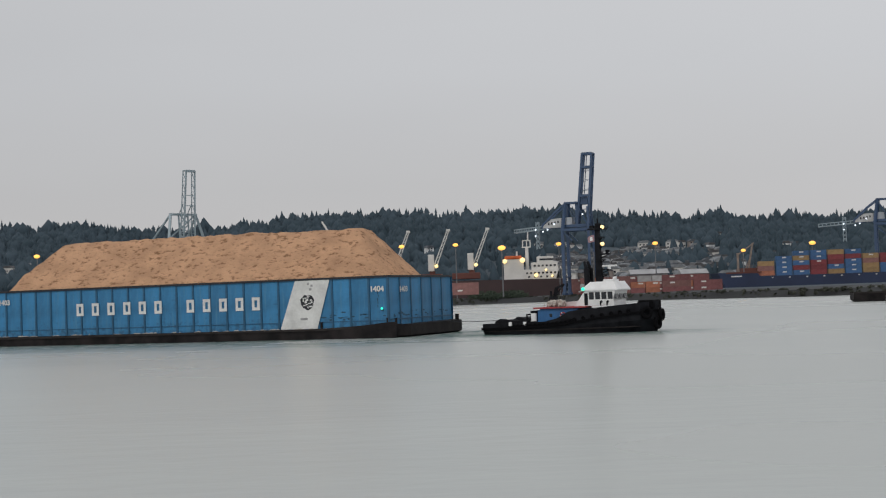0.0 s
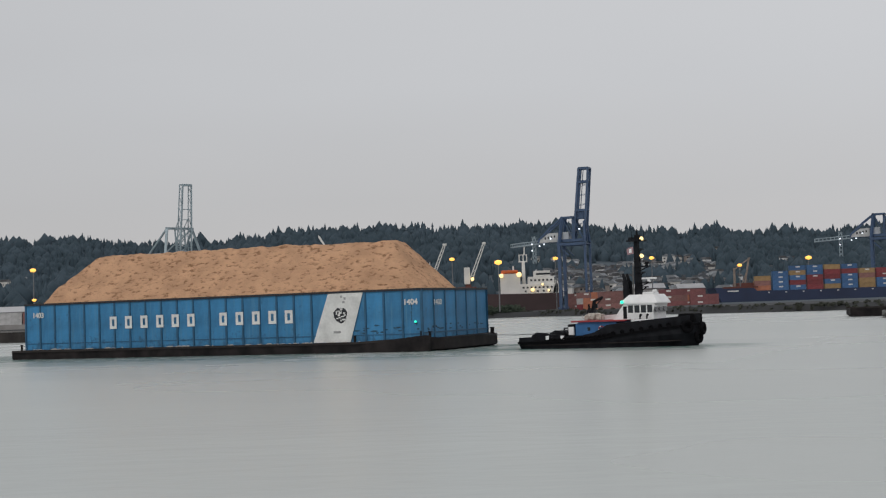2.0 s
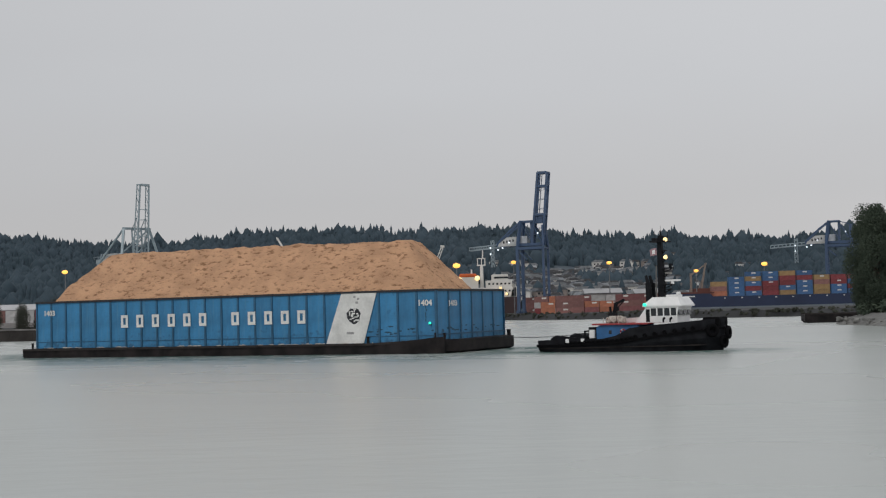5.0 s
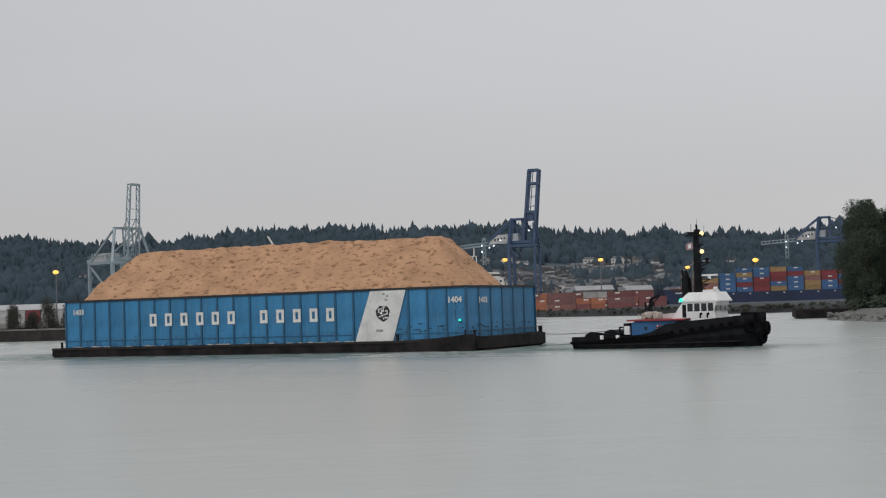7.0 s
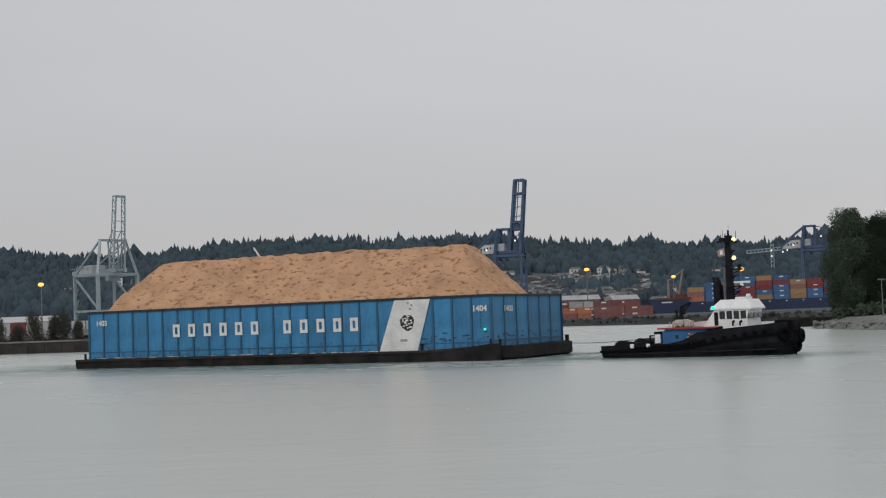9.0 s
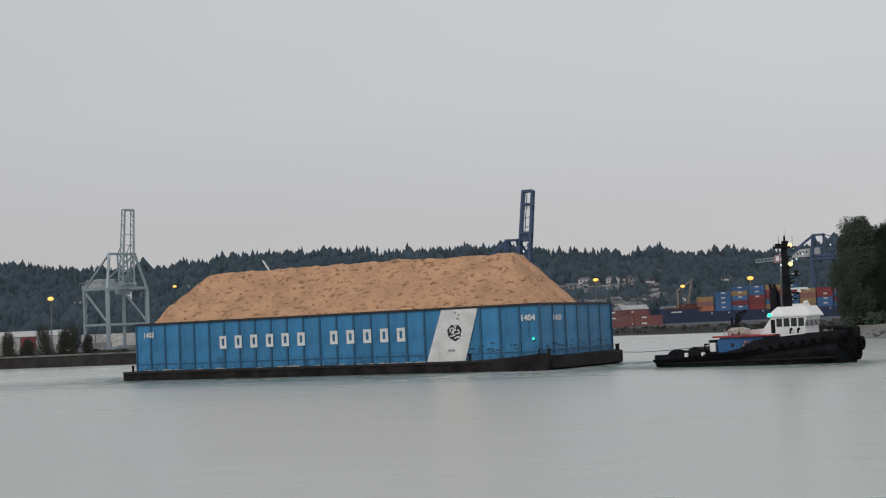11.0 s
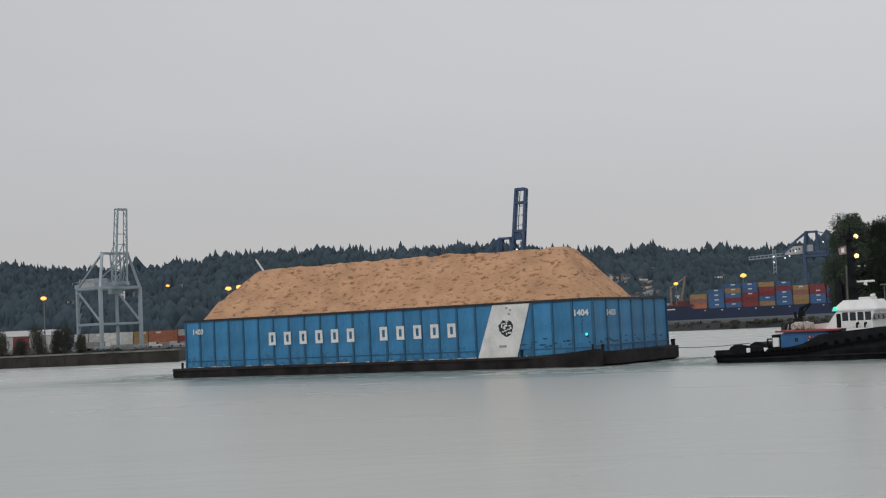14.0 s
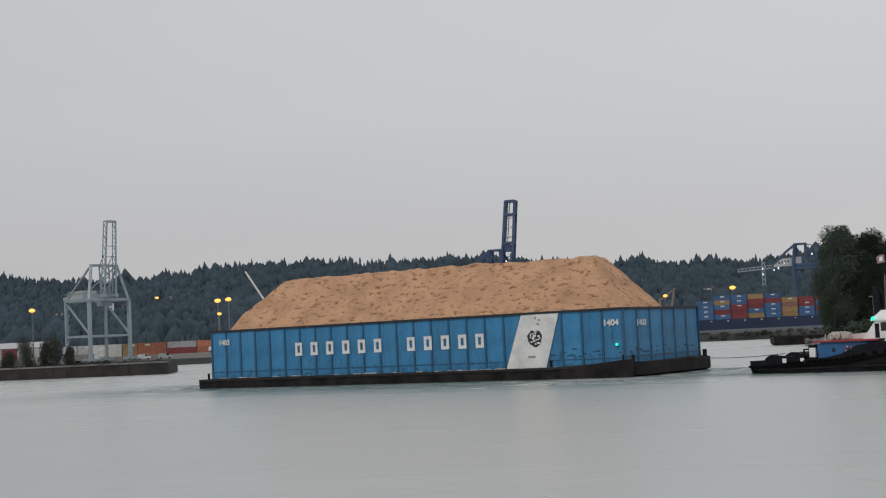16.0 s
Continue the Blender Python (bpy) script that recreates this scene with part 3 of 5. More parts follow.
def build_raft():
    """Low dark flat barge moored off the spit."""
    t = thing("moored_flat_barge", "low dark empty flat barge moored by the spit", "barge")
    bm = B()
    prism(bm, [(-10, 1.9), (-10, 0.5), (-8.8, -0.4), (14, -0.4), (16, 0.6), (16, 1.9)], "y", -4, 4)
    part("hull", bm, HULL_BLACK, t)
    bm = B()
    box(bm, -10, -4.1, 1.9, 16, -3.8, 2.15)
    box(bm, -10, 3.8, 1.9, 16, 4.1, 2.15)
    part("coaming", bm, RUST, t)
    t.matrix_world = pose(91.5, 318, 0, 0, 0, -8)


build_water()
build_land()
build_forest()
build_spit()
build_jetty()
build_shore_scrub()
build_raft()


# ---- the chip barge ----
PALE_CHIPS = mat("bleached_chips", (0.48, 0.45, 0.41), 0.9)
LEN, WID, DECK, RIM = 61.0, 20.4, 1.30, 7.68


def build_barge():
    barge = thing("chip_barge", "blue high-walled chip barge with white stripe on a black hull", "barge")
    # hull, origin at the near bow corner of the wall on the water line; x towards the bow
    bm = B()
    y0, y1 = -0.25, WID + 0.25
    deck = [(-63.4, y0), (-9, y0), (0.3, y0), (2.0, 2.2), (2.2, WID - 2.0), (0.6, y1), (-63.4, y1)]
    keel = [(-62.2, y0), (-9, y0), (-2.2, y0 + 0.1), (-1.4, 2.2), (-1.4, WID - 2), (-2.2, y1 - 0.1), (-62.2, y1)]
    mid = [(-63.4, y0), (-9, y0), (0.3, y0), (2.0, 2.2), (2.2, WID - 2.0), (0.6, y1), (-63.4, y1)]
    tops = [1.24, 1.32, 1.75, 1.6, 1.6, 1.7, 1.24]
    rows = [[bm.verts.new((*p, -1.2)) for p in keel], [bm.verts.new((p[0], p[1], 0.25)) for p in mid], [bm.verts.new((*p, z)) for p, z in zip(deck, tops)]]
    fs = []
    for a, b in zip(rows, rows[1:]):
        for i in range(7):
            fs.append(bm.faces.new((a[i], a[(i + 1) % 7], b[(i + 1) % 7], b[i])))
    fs += [bm.faces.new(rows[0]), bm.faces.new(rows[-1])]
    bmesh.ops.recalc_face_normals(bm, faces=fs)
    part("hull", bm, HULL_BLACK, barge, "black scuffed steel hull")
    bm = B()
    beam(bm, (-63.3, y0 - 0.08, 1.1), (-9, y0 - 0.08, 1.2), 0.16, 0.28)
    beam(bm, (-9, y0 - 0.08, 1.2), (0.3, y0 - 0.08, 1.62), 0.16, 0.28)
    part("rubbing_strake", bm, RUST, barge, "rusty rubbing strake")
    bm = B()
    rings_ = []
    for x, w, top in ((-8.5, 0.02, 1.30), (-5.0, 0.16, 1.48), (-2.0, 0.30, 1.72), (-0.3, 0.34, 1.9), (0.55, 0.22, 1.95), (1.0, -0.15, 1.95)):
        rings_.append([(x, 0.1, -0.5), (x, y0 - w, -0.5), (x, y0 - w, top), (x, 0.1, top)])
    loft(bm, rings_)
    part("bow_fairing", bm, HULL_BLACK, barge, "rounded black bow fairing rising towards the corner")
    # walls: shared panels and ribs
    step = LEN / 24
    bm = B()
    box(bm, 0.07, 0.0, DECK, step - 0.07, 0.12, RIM - 0.25, 0.02)
    side_panel = finish("wall_panel", bm, BLUE_PAINT)
    bm = B()
    prism(bm, [(-0.20, 0.1), (-0.11, -0.13), (0.11, -0.13), (0.20, 0.1)], "z", DECK, RIM - 0.2)
    rib = finish("rib", bm, BLUE_RIB)
    bstep = (WID - 0.4) / 6
    bm = B()
    box(bm, 0.05, 0.0, DECK + 0.2, bstep - 0.05, 0.12, RIM - 0.25, 0.02)
    end_panel = finish("wall_panel", bm, BLUE_PAINT)
    for i in range(24):
        for far in (0, 1):
            m = pose(-LEN + i * step, 0, 0) if not far else pose(-LEN + (i + 1) * step, WID, 0, 0, 0, 180)
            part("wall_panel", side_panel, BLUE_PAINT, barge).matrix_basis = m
    for i in range(25):
        for far in (0, 1):
            x = -LEN + i * step
            part("rib", rib, BLUE_RIB, barge).matrix_basis = pose(x, 0, 0) if not far else pose(x, WID, 0, 0, 0, 180)
    for i in range(6):
        part("wall_panel", end_panel, BLUE_PAINT, barge).matrix_basis = pose(-0.02, 0.2 + i * bstep, 0, 0, 0, 90)
        part("wall_panel", end_panel, BLUE_PAINT, barge).matrix_basis = pose(-LEN + 0.02, WID - 0.2 - i * bstep, 0, 0, 0, -90)
        if i:
            part("rib", rib, BLUE_RIB, barge).matrix_basis = pose(-0.02, 0.2 + i * bstep, 0, 0, 0, 90)
            part("rib", rib, BLUE_RIB, barge).matrix_basis = pose(-LEN + 0.02, 0.2 + i * bstep, 0, 0, 0, -90)
    bm = B()
    for a, b in (((-LEN - 0.15, 0), (0.1, 0)), ((-LEN - 0.15, WID), (0.1, WID)), ((-LEN, 0.15), (-LEN, WID - 0.15)), ((0, 0.15), (0, WID - 0.15))):
        beam(bm, (*a, RIM - 0.13), (*b, RIM - 0.13), 0.42, 0.26)
    part("rim", bm, RAIL_DARK, barge, "dark steel top rim")
    bm = B()
    box(bm, -LEN + 0.3, 0.3, 1.2, -0.3, WID - 0.3, 6.4)
    part("hold", bm, RUST, barge)
    # stringer marks along the foot of the wall
    bm = B()
    beam(bm, (-LEN, -0.03, 2.15), (-0.1, -0.03, 2.15), 0.1, 0.08)
    part("stringer", bm, BLUE_RIB, barge)
    bm = B()
    beam(bm, (0.03, 0.2, 2.25), (0.03, WID - 0.2, 2.25), 0.1, 0.16)
    part("stringer", bm, BLUE_RIB, barge)
    # stripe: one leaning white band
    bm = B()
    prism(bm, [(-15.0, DECK + 0.05), (-9.75, DECK + 0.05), (-7.85, RIM - 0.26), (-12.75, RIM - 0.26)], "y", -0.150, -0.135)
    stripe = part("stripe", bm, WHITE_PAINT, barge, "leaning white painted stripe")
    bm = B()
    rnd = random.Random(3)
    pts = []
    for i in range(22):
        a = 2 * math.pi * i / 22
        q = 1.0 + 0.05 * math.sin(3 * a) + rnd.uniform(-0.09, 0.09)
        pts.append((-11.05 + 0.95 * q * math.cos(a), 4.72 + 0.95 * q * math.sin(a)))
    prism(bm, pts, "y", -0.165, -0.152)
    emblem = part("emblem", bm, RAIL_DARK, stripe, "dark rounded emblem")
    for x, z, w, h in ((-11.62, 5.0, 0.16, 0.5), (-11.3, 5.22, 0.4, 0.12), (-10.95, 5.3, 0.12, 0.3), (-10.55, 4.95, 0.3, 0.16), (-11.2, 4.75, 0.14, 0.35), (-10.75, 4.55, 0.45, 0.12), (-11.5, 4.3, 0.3, 0.14), (-10.6, 4.15, 0.5, 0.2), (-11.0, 4.05, 0.16, 0.22), (-11.1, 4.98, 0.42, 0.2), (-11.35, 4.72, 0.2, 0.3), (-10.45, 4.7, 0.22, 0.2), (-11.15, 4.4, 0.3, 0.16), (-10.9, 5.45, 0.4, 0.1)):
        bm = B()
        box(bm, x - w / 2, -0.172, z - h / 2, x + w / 2, -0.166, z + h / 2)
        part("emblem_mark", bm, WHITE_PAINT, stripe)
    faded = mat("faded_grey_marks", (0.35, 0.35, 0.35), 0.7)
    for x, z, w in ((-10.9, 7.0, 0.3), (-10.4, 6.75, 0.3), (-10.6, 6.3, 0.35), (-11.6, 2.6, 1.0)):
        bm = B()
        box(bm, x - w / 2, -0.16, z - 0.14, x + w / 2, -0.152, z + 0.14)
        part("small_mark", bm, faded, stripe)
    # company name as plain white blocks
    bm = B()
    box(bm, -0.57, -0.15, -0.83, 0.57, -0.135, -0.45)
    box(bm, -0.57, -0.15, 0.45, 0.57, -0.135, 0.83)
    box(bm, -0.57, -0.15, -0.45, -0.20, -0.135, 0.45)
    box(bm, 0.20, -0.15, -0.45, 0.57, -0.135, 0.45)
    block = finish("lettering_bar", bm, WHITE_PAINT)
    for x in (-45.9, -43.38, -40.84, -38.29, -35.82, -33.34, -28.34, -25.86, -23.38, -20.93, -18.51):
        part("lettering_bar", block, WHITE_PAINT, barge).matrix_basis = pose(x, 0, 4.72)
    for txt, x, y, z, rz, s in (("1403", -59.7, -0.15, 5.75, 0, 0.95), ("1404", -2.35, -0.15, 5.74, 0, 0.92), ("1403", 0.17, 3.1, 5.65, 90, 0.9)):
        cu = bpy.data.curves.new("number", "FONT")
        cu.body, cu.size, cu.extrude, cu.offset = txt, s, 0.006, 0.035
        tmp = bpy.data.objects.new("number", cu)
        me = bpy.data.meshes.new_from_object(tmp)
        bpy.data.objects.remove(tmp)
        me.materials.clear()
        me.materials.append(WHITE_PAINT)
        ob = part("number", me, WHITE_PAINT, barge, "white painted number")
        ob.matrix_basis = pose(x, y, z, 90, 0, rz) @ Matrix.Diagonal((1.4 if rz else 1.05, 1, 1, 1))
    # bitts, fairleads, navigation light
    bitt = B()
    tube(bitt, (0, 0, 0), (0, 0, 0.75), 0.16, 0.16, 10)
    tube(bitt, (0, 0, 0.75), (0, 0, 0.82), 0.22, 0.22, 10)
    bitt = finish("bitt", bitt, HULL_BLACK)
    for x, y, z in ((-62.3, 0.5, 1.2), (-62.3, WID - 0.5, 1.2), (-0.1, -0.02, 1.65), (0.7, 0.7, 1.6), (1.7, WID - 2.2, 1.6), (1.2, WID - 1.5, 1.6), (-9.2, -0.1, 1.3)):
        part("bitt", bitt, HULL_BLACK, barge).matrix_basis = pose(x, y, z)
    bm = B()
    bmesh.ops.create_icosphere(bm, subdivisions=2, radius=0.16, matrix=Matrix.Translation((-0.7, -0.3, 3.62)))
    part("navigation_light", bm, GREEN_LIGHT, barge, "glowing green navigation light")
    bm = B()
    box(bm, -0.85, -0.25, 3.35, -0.55, -0.1, 3.5)
    part("light_bracket", bm, RAIL_DARK, barge)
    # rust run below the number and tyre scuffs near the foot of the bow
    runs = random.Random(61)
    for k in range(5):
        x, top, run = -1.35 + runs.uniform(-0.12, 0.12), 5.75 - 0.42 * k, runs.uniform(0.25, 0.5)
        bm = B()
        prism(bm, [(x - 0.07, top), (x + 0.09, top - 0.05), (x + 0.05, top - run), (x - 0.03, top - run * 0.9)], "y", -0.012, -0.004)
        part("rust_run", bm, SCUFF, barge)
    for k in range(15):
        x, z, w = runs.uniform(-9.0, -0.5), runs.uniform(2.3, 3.3), runs.uniform(0.15, 0.55)
        bm = B()
        prism(bm, [(x - w, z), (x - w * 0.2, z - 0.09), (x + w, z - 0.02), (x + w * 0.6, z + 0.10), (x - w * 0.5, z + 0.12)], "y", -0.012, -0.004)
        part("scuff", bm, SCUFF, barge)
    for k in range(22):
        y, z, w = runs.uniform(0.8, WID - 0.8), runs.uniform(2.5, 3.2), runs.uniform(0.15, 0.5)
        bm = B()
        prism(bm, [(y - w, z), (y - w * 0.2, z - 0.08), (y + w, z - 0.02), (y + w * 0.6, z + 0.09), (y - w * 0.5, z + 0.11)], "x", -0.014, -0.006)
        part("scuff", bm, SCUFF, barge)
    rnd = random.Random(77)
    verts, faces = [], []
    for _ in range(46):
        x = rnd.uniform(-60, -8)
        w, h = rnd.uniform(0.08, 0.75) ** 1.3, rnd.uniform(0.05, 0.15)
        s = len(verts)
        verts += [(x - w, -0.20, 1.31), (x + w, -0.20, 1.31), (x + w * 0.5, -0.16, 1.31 + h), (x - w * 0.4, -0.16, 1.31 + h * 0.8), (x - w, 0, 1.31), (x + w, 0, 1.31)]
        faces += [(s, s + 1, s + 2, s + 3), (s, s + 3, s + 4), (s + 1, s + 5, s + 2), (s + 3, s + 2, s + 5, s + 4)]
    spill = part("chip_spill", mesh_from("chip_spill", verts, faces, PALE_CHIPS), PALE_CHIPS, barge, "pale wood chips spilled along the deck edge")
    spill["kind"] = "stuff"
    return barge


def build_chips():
    """Heaped load: flat-topped ridge with sloping sides and rounded ends."""
    bm = B()
    nx, ny = 250, 84
    x0, x1, yy0, yy1 = -LEN + 0.25, -0.3, 0.25, WID - 0.25
    grid = []
    for i in range(nx):
        row = []
        for j in range(ny):
            x = x0 + (x1 - x0) * i / (nx - 1)
            y = yy0 + (yy1 - yy0) * j / (ny - 1)
            # distance inside a rectangle with rounded corners: small radius aft, large at the bow
            aft, bow_r, fore = 2.5, 10.2 if y > WID / 2 else 6.0, x1 - 0.2
            dx_a, dx_f, dy = 1.18 * (x - (x0 + 1.1)), fore - x, min(y - yy0, yy1 - y)
            r = bow_r if dx_f < dx_a else aft
            dx = min(dx_a, dx_f)
            if dx < r and dy < r:
                d = r - math.hypot(r - dx, r - dy)
            else:
                d = min(dx, dy)
            n1 = noise.noise((x * 0.09, y * 0.09, 1))
            n2 = noise.noise((x * 0.45, y * 0.45, 2))
            n3 = noise.noise((x * 1.1, y * 1.3, 5))
            n4 = abs(noise.noise((x * 0.55, y * 0.7, 8)))
            top = 6.62 + 0.25 * n1 + 0.25 * max(0, (-40 - x) / 12) + 0.1 * n2
            h = min(d * 0.97, 9.0)
            h = top - math.log1p(math.exp((top - h) * 7.0)) / 7.0 if h > 0 else h
            z = 7.45 + max(-0.9, h) + (0.13 * n2 + 0.14 * n3 - 0.28 * n4 * (1 if h < 5.8 else 0.4)) * (1 if h > 0.2 else 0.2)
            row.append(bm.verts.new((x, y, z)))
        grid.append(row)
    for i in range(nx - 1):
        for j in range(ny - 1):
            bm.faces.new((grid[i][j], grid[i + 1][j], grid[i + 1][j + 1], grid[i][j + 1]))
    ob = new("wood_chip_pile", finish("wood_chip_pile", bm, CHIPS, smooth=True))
    return tagged(ob, "long heap of tan wood chips loaded above the barge walls", "wood chips", kind="stuff")


# ---- the tug ----
def build_tug():
    tug = thing("tugboat", "black-hulled tugboat with white wheelhouse, blue deckhouse and tyre fenders", "tugboat")
    # hull stations: x, half beam at deck, deck height, half beam at water line
    st = [(-1.5, 1.9, 0.95, 1.5), (-1.0, 2.7, 0.95, 2.3), (0.8, 3.35, 1.0, 3.1), (4, 3.6, 1.05, 3.5), (9, 3.65, 1.25, 3.5), (13, 3.5, 1.8, 3.2),
          (16.5, 3.0, 2.25, 2.4), (18.8, 2.2, 2.5, 1.4), (19.8, 1.3, 2.62, 0.5), (20.25, 0.25, 2.7, 0.05)]
    bm = B()
    loft(bm, [[(x, -b, d), (x, -b * 0.99, d * 0.55), (x - (0.25 if x > 15 else 0), -w, 0), (x - (0.5 if x > 15 else -0.5 if x < 0 else 0), -w * 0.7, -1.0),
               (x - (0.5 if x > 15 else -0.5 if x < 0 else 0), w * 0.7, -1.0), (x - (0.25 if x > 15 else 0), w, 0), (x, b * 0.99, d * 0.55), (x, b, d)] for x, b, d, w in st])
    hull = part("hull", bm, TUG_BLACK, tug, "black scuffed hull", smooth=False)
    bm = B()
    loft(bm, [[(x, -b + 0.05, d + 0.01), (x, b - 0.05, d + 0.01)] for x, b, d, w in st], cap=False)
    part("deck", bm, DECK_GREY, tug)
    # bulwark, high from midships to the bow
    def bulwark(side):
        bm = B()
        prof = [(-1.5, 1.9, 0.95, 0.35), (-1.0, 2.7, 0.95, 0.38), (0.8, 3.35, 1.0, 0.38), (4, 3.6, 1.05, 0.3), (7.5, 3.65, 1.18, 0.3), (9.0, 3.65, 1.25, 0.55), (10.6, 3.6, 1.45, 1.15), (13, 3.5, 1.8, 1.05), (16.5, 3.0, 2.25, 0.9), (18.8, 2.2, 2.5, 0.85), (19.8, 1.3, 2.62, 0.8), (20.25, 0.25, 2.7, 0.75)]
        loft(bm, [[(x, side * b, d - 0.05), (x + (0.15 if x > 15 else 0), side * b, d + h), (x + (0.15 if x > 15 else 0), side * (b - 0.12), d + h), (x, side * (b - 0.12), d - 0.05)] for x, b, d, h in prof])
        part("bulwark", bm, TUG_BLACK, tug)
    bulwark(-1)
    bulwark(1)
    # rubbing strake along the sheer
    for s in (-1, 1):
        bm = B()
        for (xa, ba, da, _), (xb, bb, db, _) in zip(st, st[1:]):
            beam(bm, (xa, s * (ba + 0.08), da - 0.25), (xb, s * (bb + 0.08), db - 0.25), 0.3, 0.24)
        part("rubbing_strake", bm, RUBBER, tug)
    for s in (-1, 1):
        bm = B()
        for (xa, ba, da, wa), (xb, bb, db, wb) in zip(st[1:], st[2:8]):
            beam(bm, (xa, s * (wa * 0.45 + ba * 0.55 + 0.05), 0.42 + 0.012 * xa), (xb, s * (wb * 0.45 + bb * 0.55 + 0.05), 0.42 + 0.012 * xb), 0.12, 0.14)
        part("lower_strake", bm, HULL_BLACK, tug)
    # tyre fenders
    bm = B()
    ring(bm, (0, 0, 0), (0, 1, 0), 0.24, 0.13, 16, 8)
    tyre = finish("tyre", bm, RUBBER, True)
    for x in [3.0 + 0.56 * i for i in range(15)] + [11.3, 12.4, 13.5, 14.6, 15.7, 16.7, 17.6]:
        k = next(j for j in range(len(st) - 1) if st[j][0] <= x <= st[j + 1][0])
        f = (x - st[k][0]) / (st[k + 1][0] - st[k][0])
        b = st[k][1] + f * (st[k + 1][1] - st[k][1])
        d = st[k][2] + f * (st[k + 1][2] - st[k][2])
        slope = math.degrees(math.atan2(st[k + 1][1] - st[k][1], st[k + 1][0] - st[k][0]))
        for s in (-1, 1):
            part("tyre", tyre, RUBBER, tug).matrix_basis = pose(x, s * (b + 0.14), d - 0.1 if x < 11 else d + 0.05, 0, 0, s * slope) @ Matrix.Scale(0.85 if x < 11 else 0.7, 4)
    bm = B()
    ring(bm, (0, 0, 0), (0, 1, 0), 0.52, 0.22, 22, 10)
    big = finish("bow_tyre", bm, RUBBER, True)
    for x, y, z, rz in ((19.5, -1.95, 2.15, 40), (20.6, 0, 1.9, 90), (19.5, 1.95, 2.15, -40), (20.3, -0.6, 0.95, 75)):
        part("bow_tyre", big, RUBBER, tug).matrix_basis = pose(x, y, z, 0, 0, rz)
    bm = B()
    box(bm, 18.2, -1.5, 2.6, 20.1, 1.5, 3.6, 0.2)
    part("bow_fender", bm, RUBBER, tug, "black rubber push knee")
    # aft deckhouse, blue with a red boat deck
    bm = B()
    prism(bm, [(6.1, 1.1), (11.2, 1.1), (11.2, 2.95), (6.5, 2.95), (6.1, 2.7)], "y", -2.35, 2.35)
    house = part("deckhouse", bm, TUG_BLUE, tug, "blue painted deckhouse")
    bm = B()
    box(bm, 5.7, -2.75, 2.95, 12.4, 2.75, 3.13, 0.03)
    part("boat_deck", bm, TUG_RED, tug, "red-edged boat deck")
    bm = B()
    ring(bm, (9.35, -2.42, 2.15), (0, 1, 0), 0.30, 0.08, 18, 8)
    part("lifebuoy", bm, TUG_RED, house, "faded red and white lifebuoy")
    for a in (0.4, 1.97, 3.54, 5.11):
        bm = B()
        tube(bm, (9.35 + 0.30 * math.cos(a - 0.2), -2.42, 2.15 + 0.30 * math.sin(a - 0.2)), (9.35 + 0.30 * math.cos(a + 0.2), -2.42, 2.15 + 0.30 * math.sin(a + 0.2)), 0.095)
        part("lifebuoy_band", bm, TUG_WHITE, house)
    bm = B()
    box(bm, 7.6, -2.38, 1.95, 7.95, -2.33, 2.35, 0.02)
    part("porthole", bm, GLASS_DARK, house)
    bm = B()
    box(bm, 5.3, -2.62, 1.5, 5.95, -2.32, 2.45, 0.05)
    part("white_locker", bm, TUG_WHITE, tug, "white deck locker")
    bm = B()
    box(bm, 5.1, -2.3, 1.05, 6.1, 2.3, 2.75, 0.06)
    part("winch_housing", bm, TUG_BLACK, tug)
    bm = B()
    box(bm, 11.2, -2.42, 1.4, 12.3, -2.0, 2.35, 0.05)
    part("white_step", bm, TUG_WHITE, tug)
    # wheelhouse
    bm = B()
    prism(bm, [(10.7, 3.13), (15.6, 3.13), (15.55, 3.9), (15.8, 4.85), (12.0, 4.85), (11.8, 4.6)], "y", -2.0, 2.0)
    wh = part("wheelhouse", bm, TUG_WHITE, tug, "white wheelhouse with a row of dark windows")
    bm = B()
    loft(bm, [[(11.6, -2.15, 4.85), (16.1, -2.15, 4.85), (16.25, 0, 4.85), (16.1, 2.15, 4.85), (11.6, 2.15, 4.85), (11.6, -2.15, 4.85)],
              [(11.6, -2.15, 5.0), (16.1, -2.15, 5.0), (16.25, 0, 5.0), (16.1, 2.15, 5.0), (11.6, 2.15, 5.0), (11.6, -2.15, 5.0)],
              [(12.6, -1.65, 5.9), (15.6, -1.65, 5.9), (15.7, 0, 5.9), (15.6, 1.65, 5.9), (12.6, 1.65, 5.9), (12.6, -1.65, 5.9)]])
    bmesh.ops.remove_doubles(bm, verts=bm.verts, dist=0.001)
    part("roof", bm, TUG_WHITE, wh)
    bm = B()
    box(bm, -0.36, -0.04, -0.40, 0.36, 0.04, 0.40, 0.05)
    pane = finish("window", bm, GLASS_DARK)
    for s in (-1, 1):
        for x in (12.85, 13.63, 14.41, 15.17):
            w = part("window", pane, GLASS_DARK, wh)
            w.matrix_basis = pose(x, s * 2.01, 4.28) @ Matrix.Diagonal((0.84, 1, 1.05, 1))
    for y in (-1.35, 0.0, 1.35):
        part("window", pane, GLASS_DARK, wh).matrix_basis = pose(15.70, y, 4.32, -14, 0, 90) @ Matrix.Diagonal((1.5, 1, 1.05, 1))
    bm = B()
    box(bm, 11.95, -2.04, 3.2, 12.4, -1.96, 4.6, 0.03)
    part("door", bm, TUG_BLACK, wh, "dark open doorway")
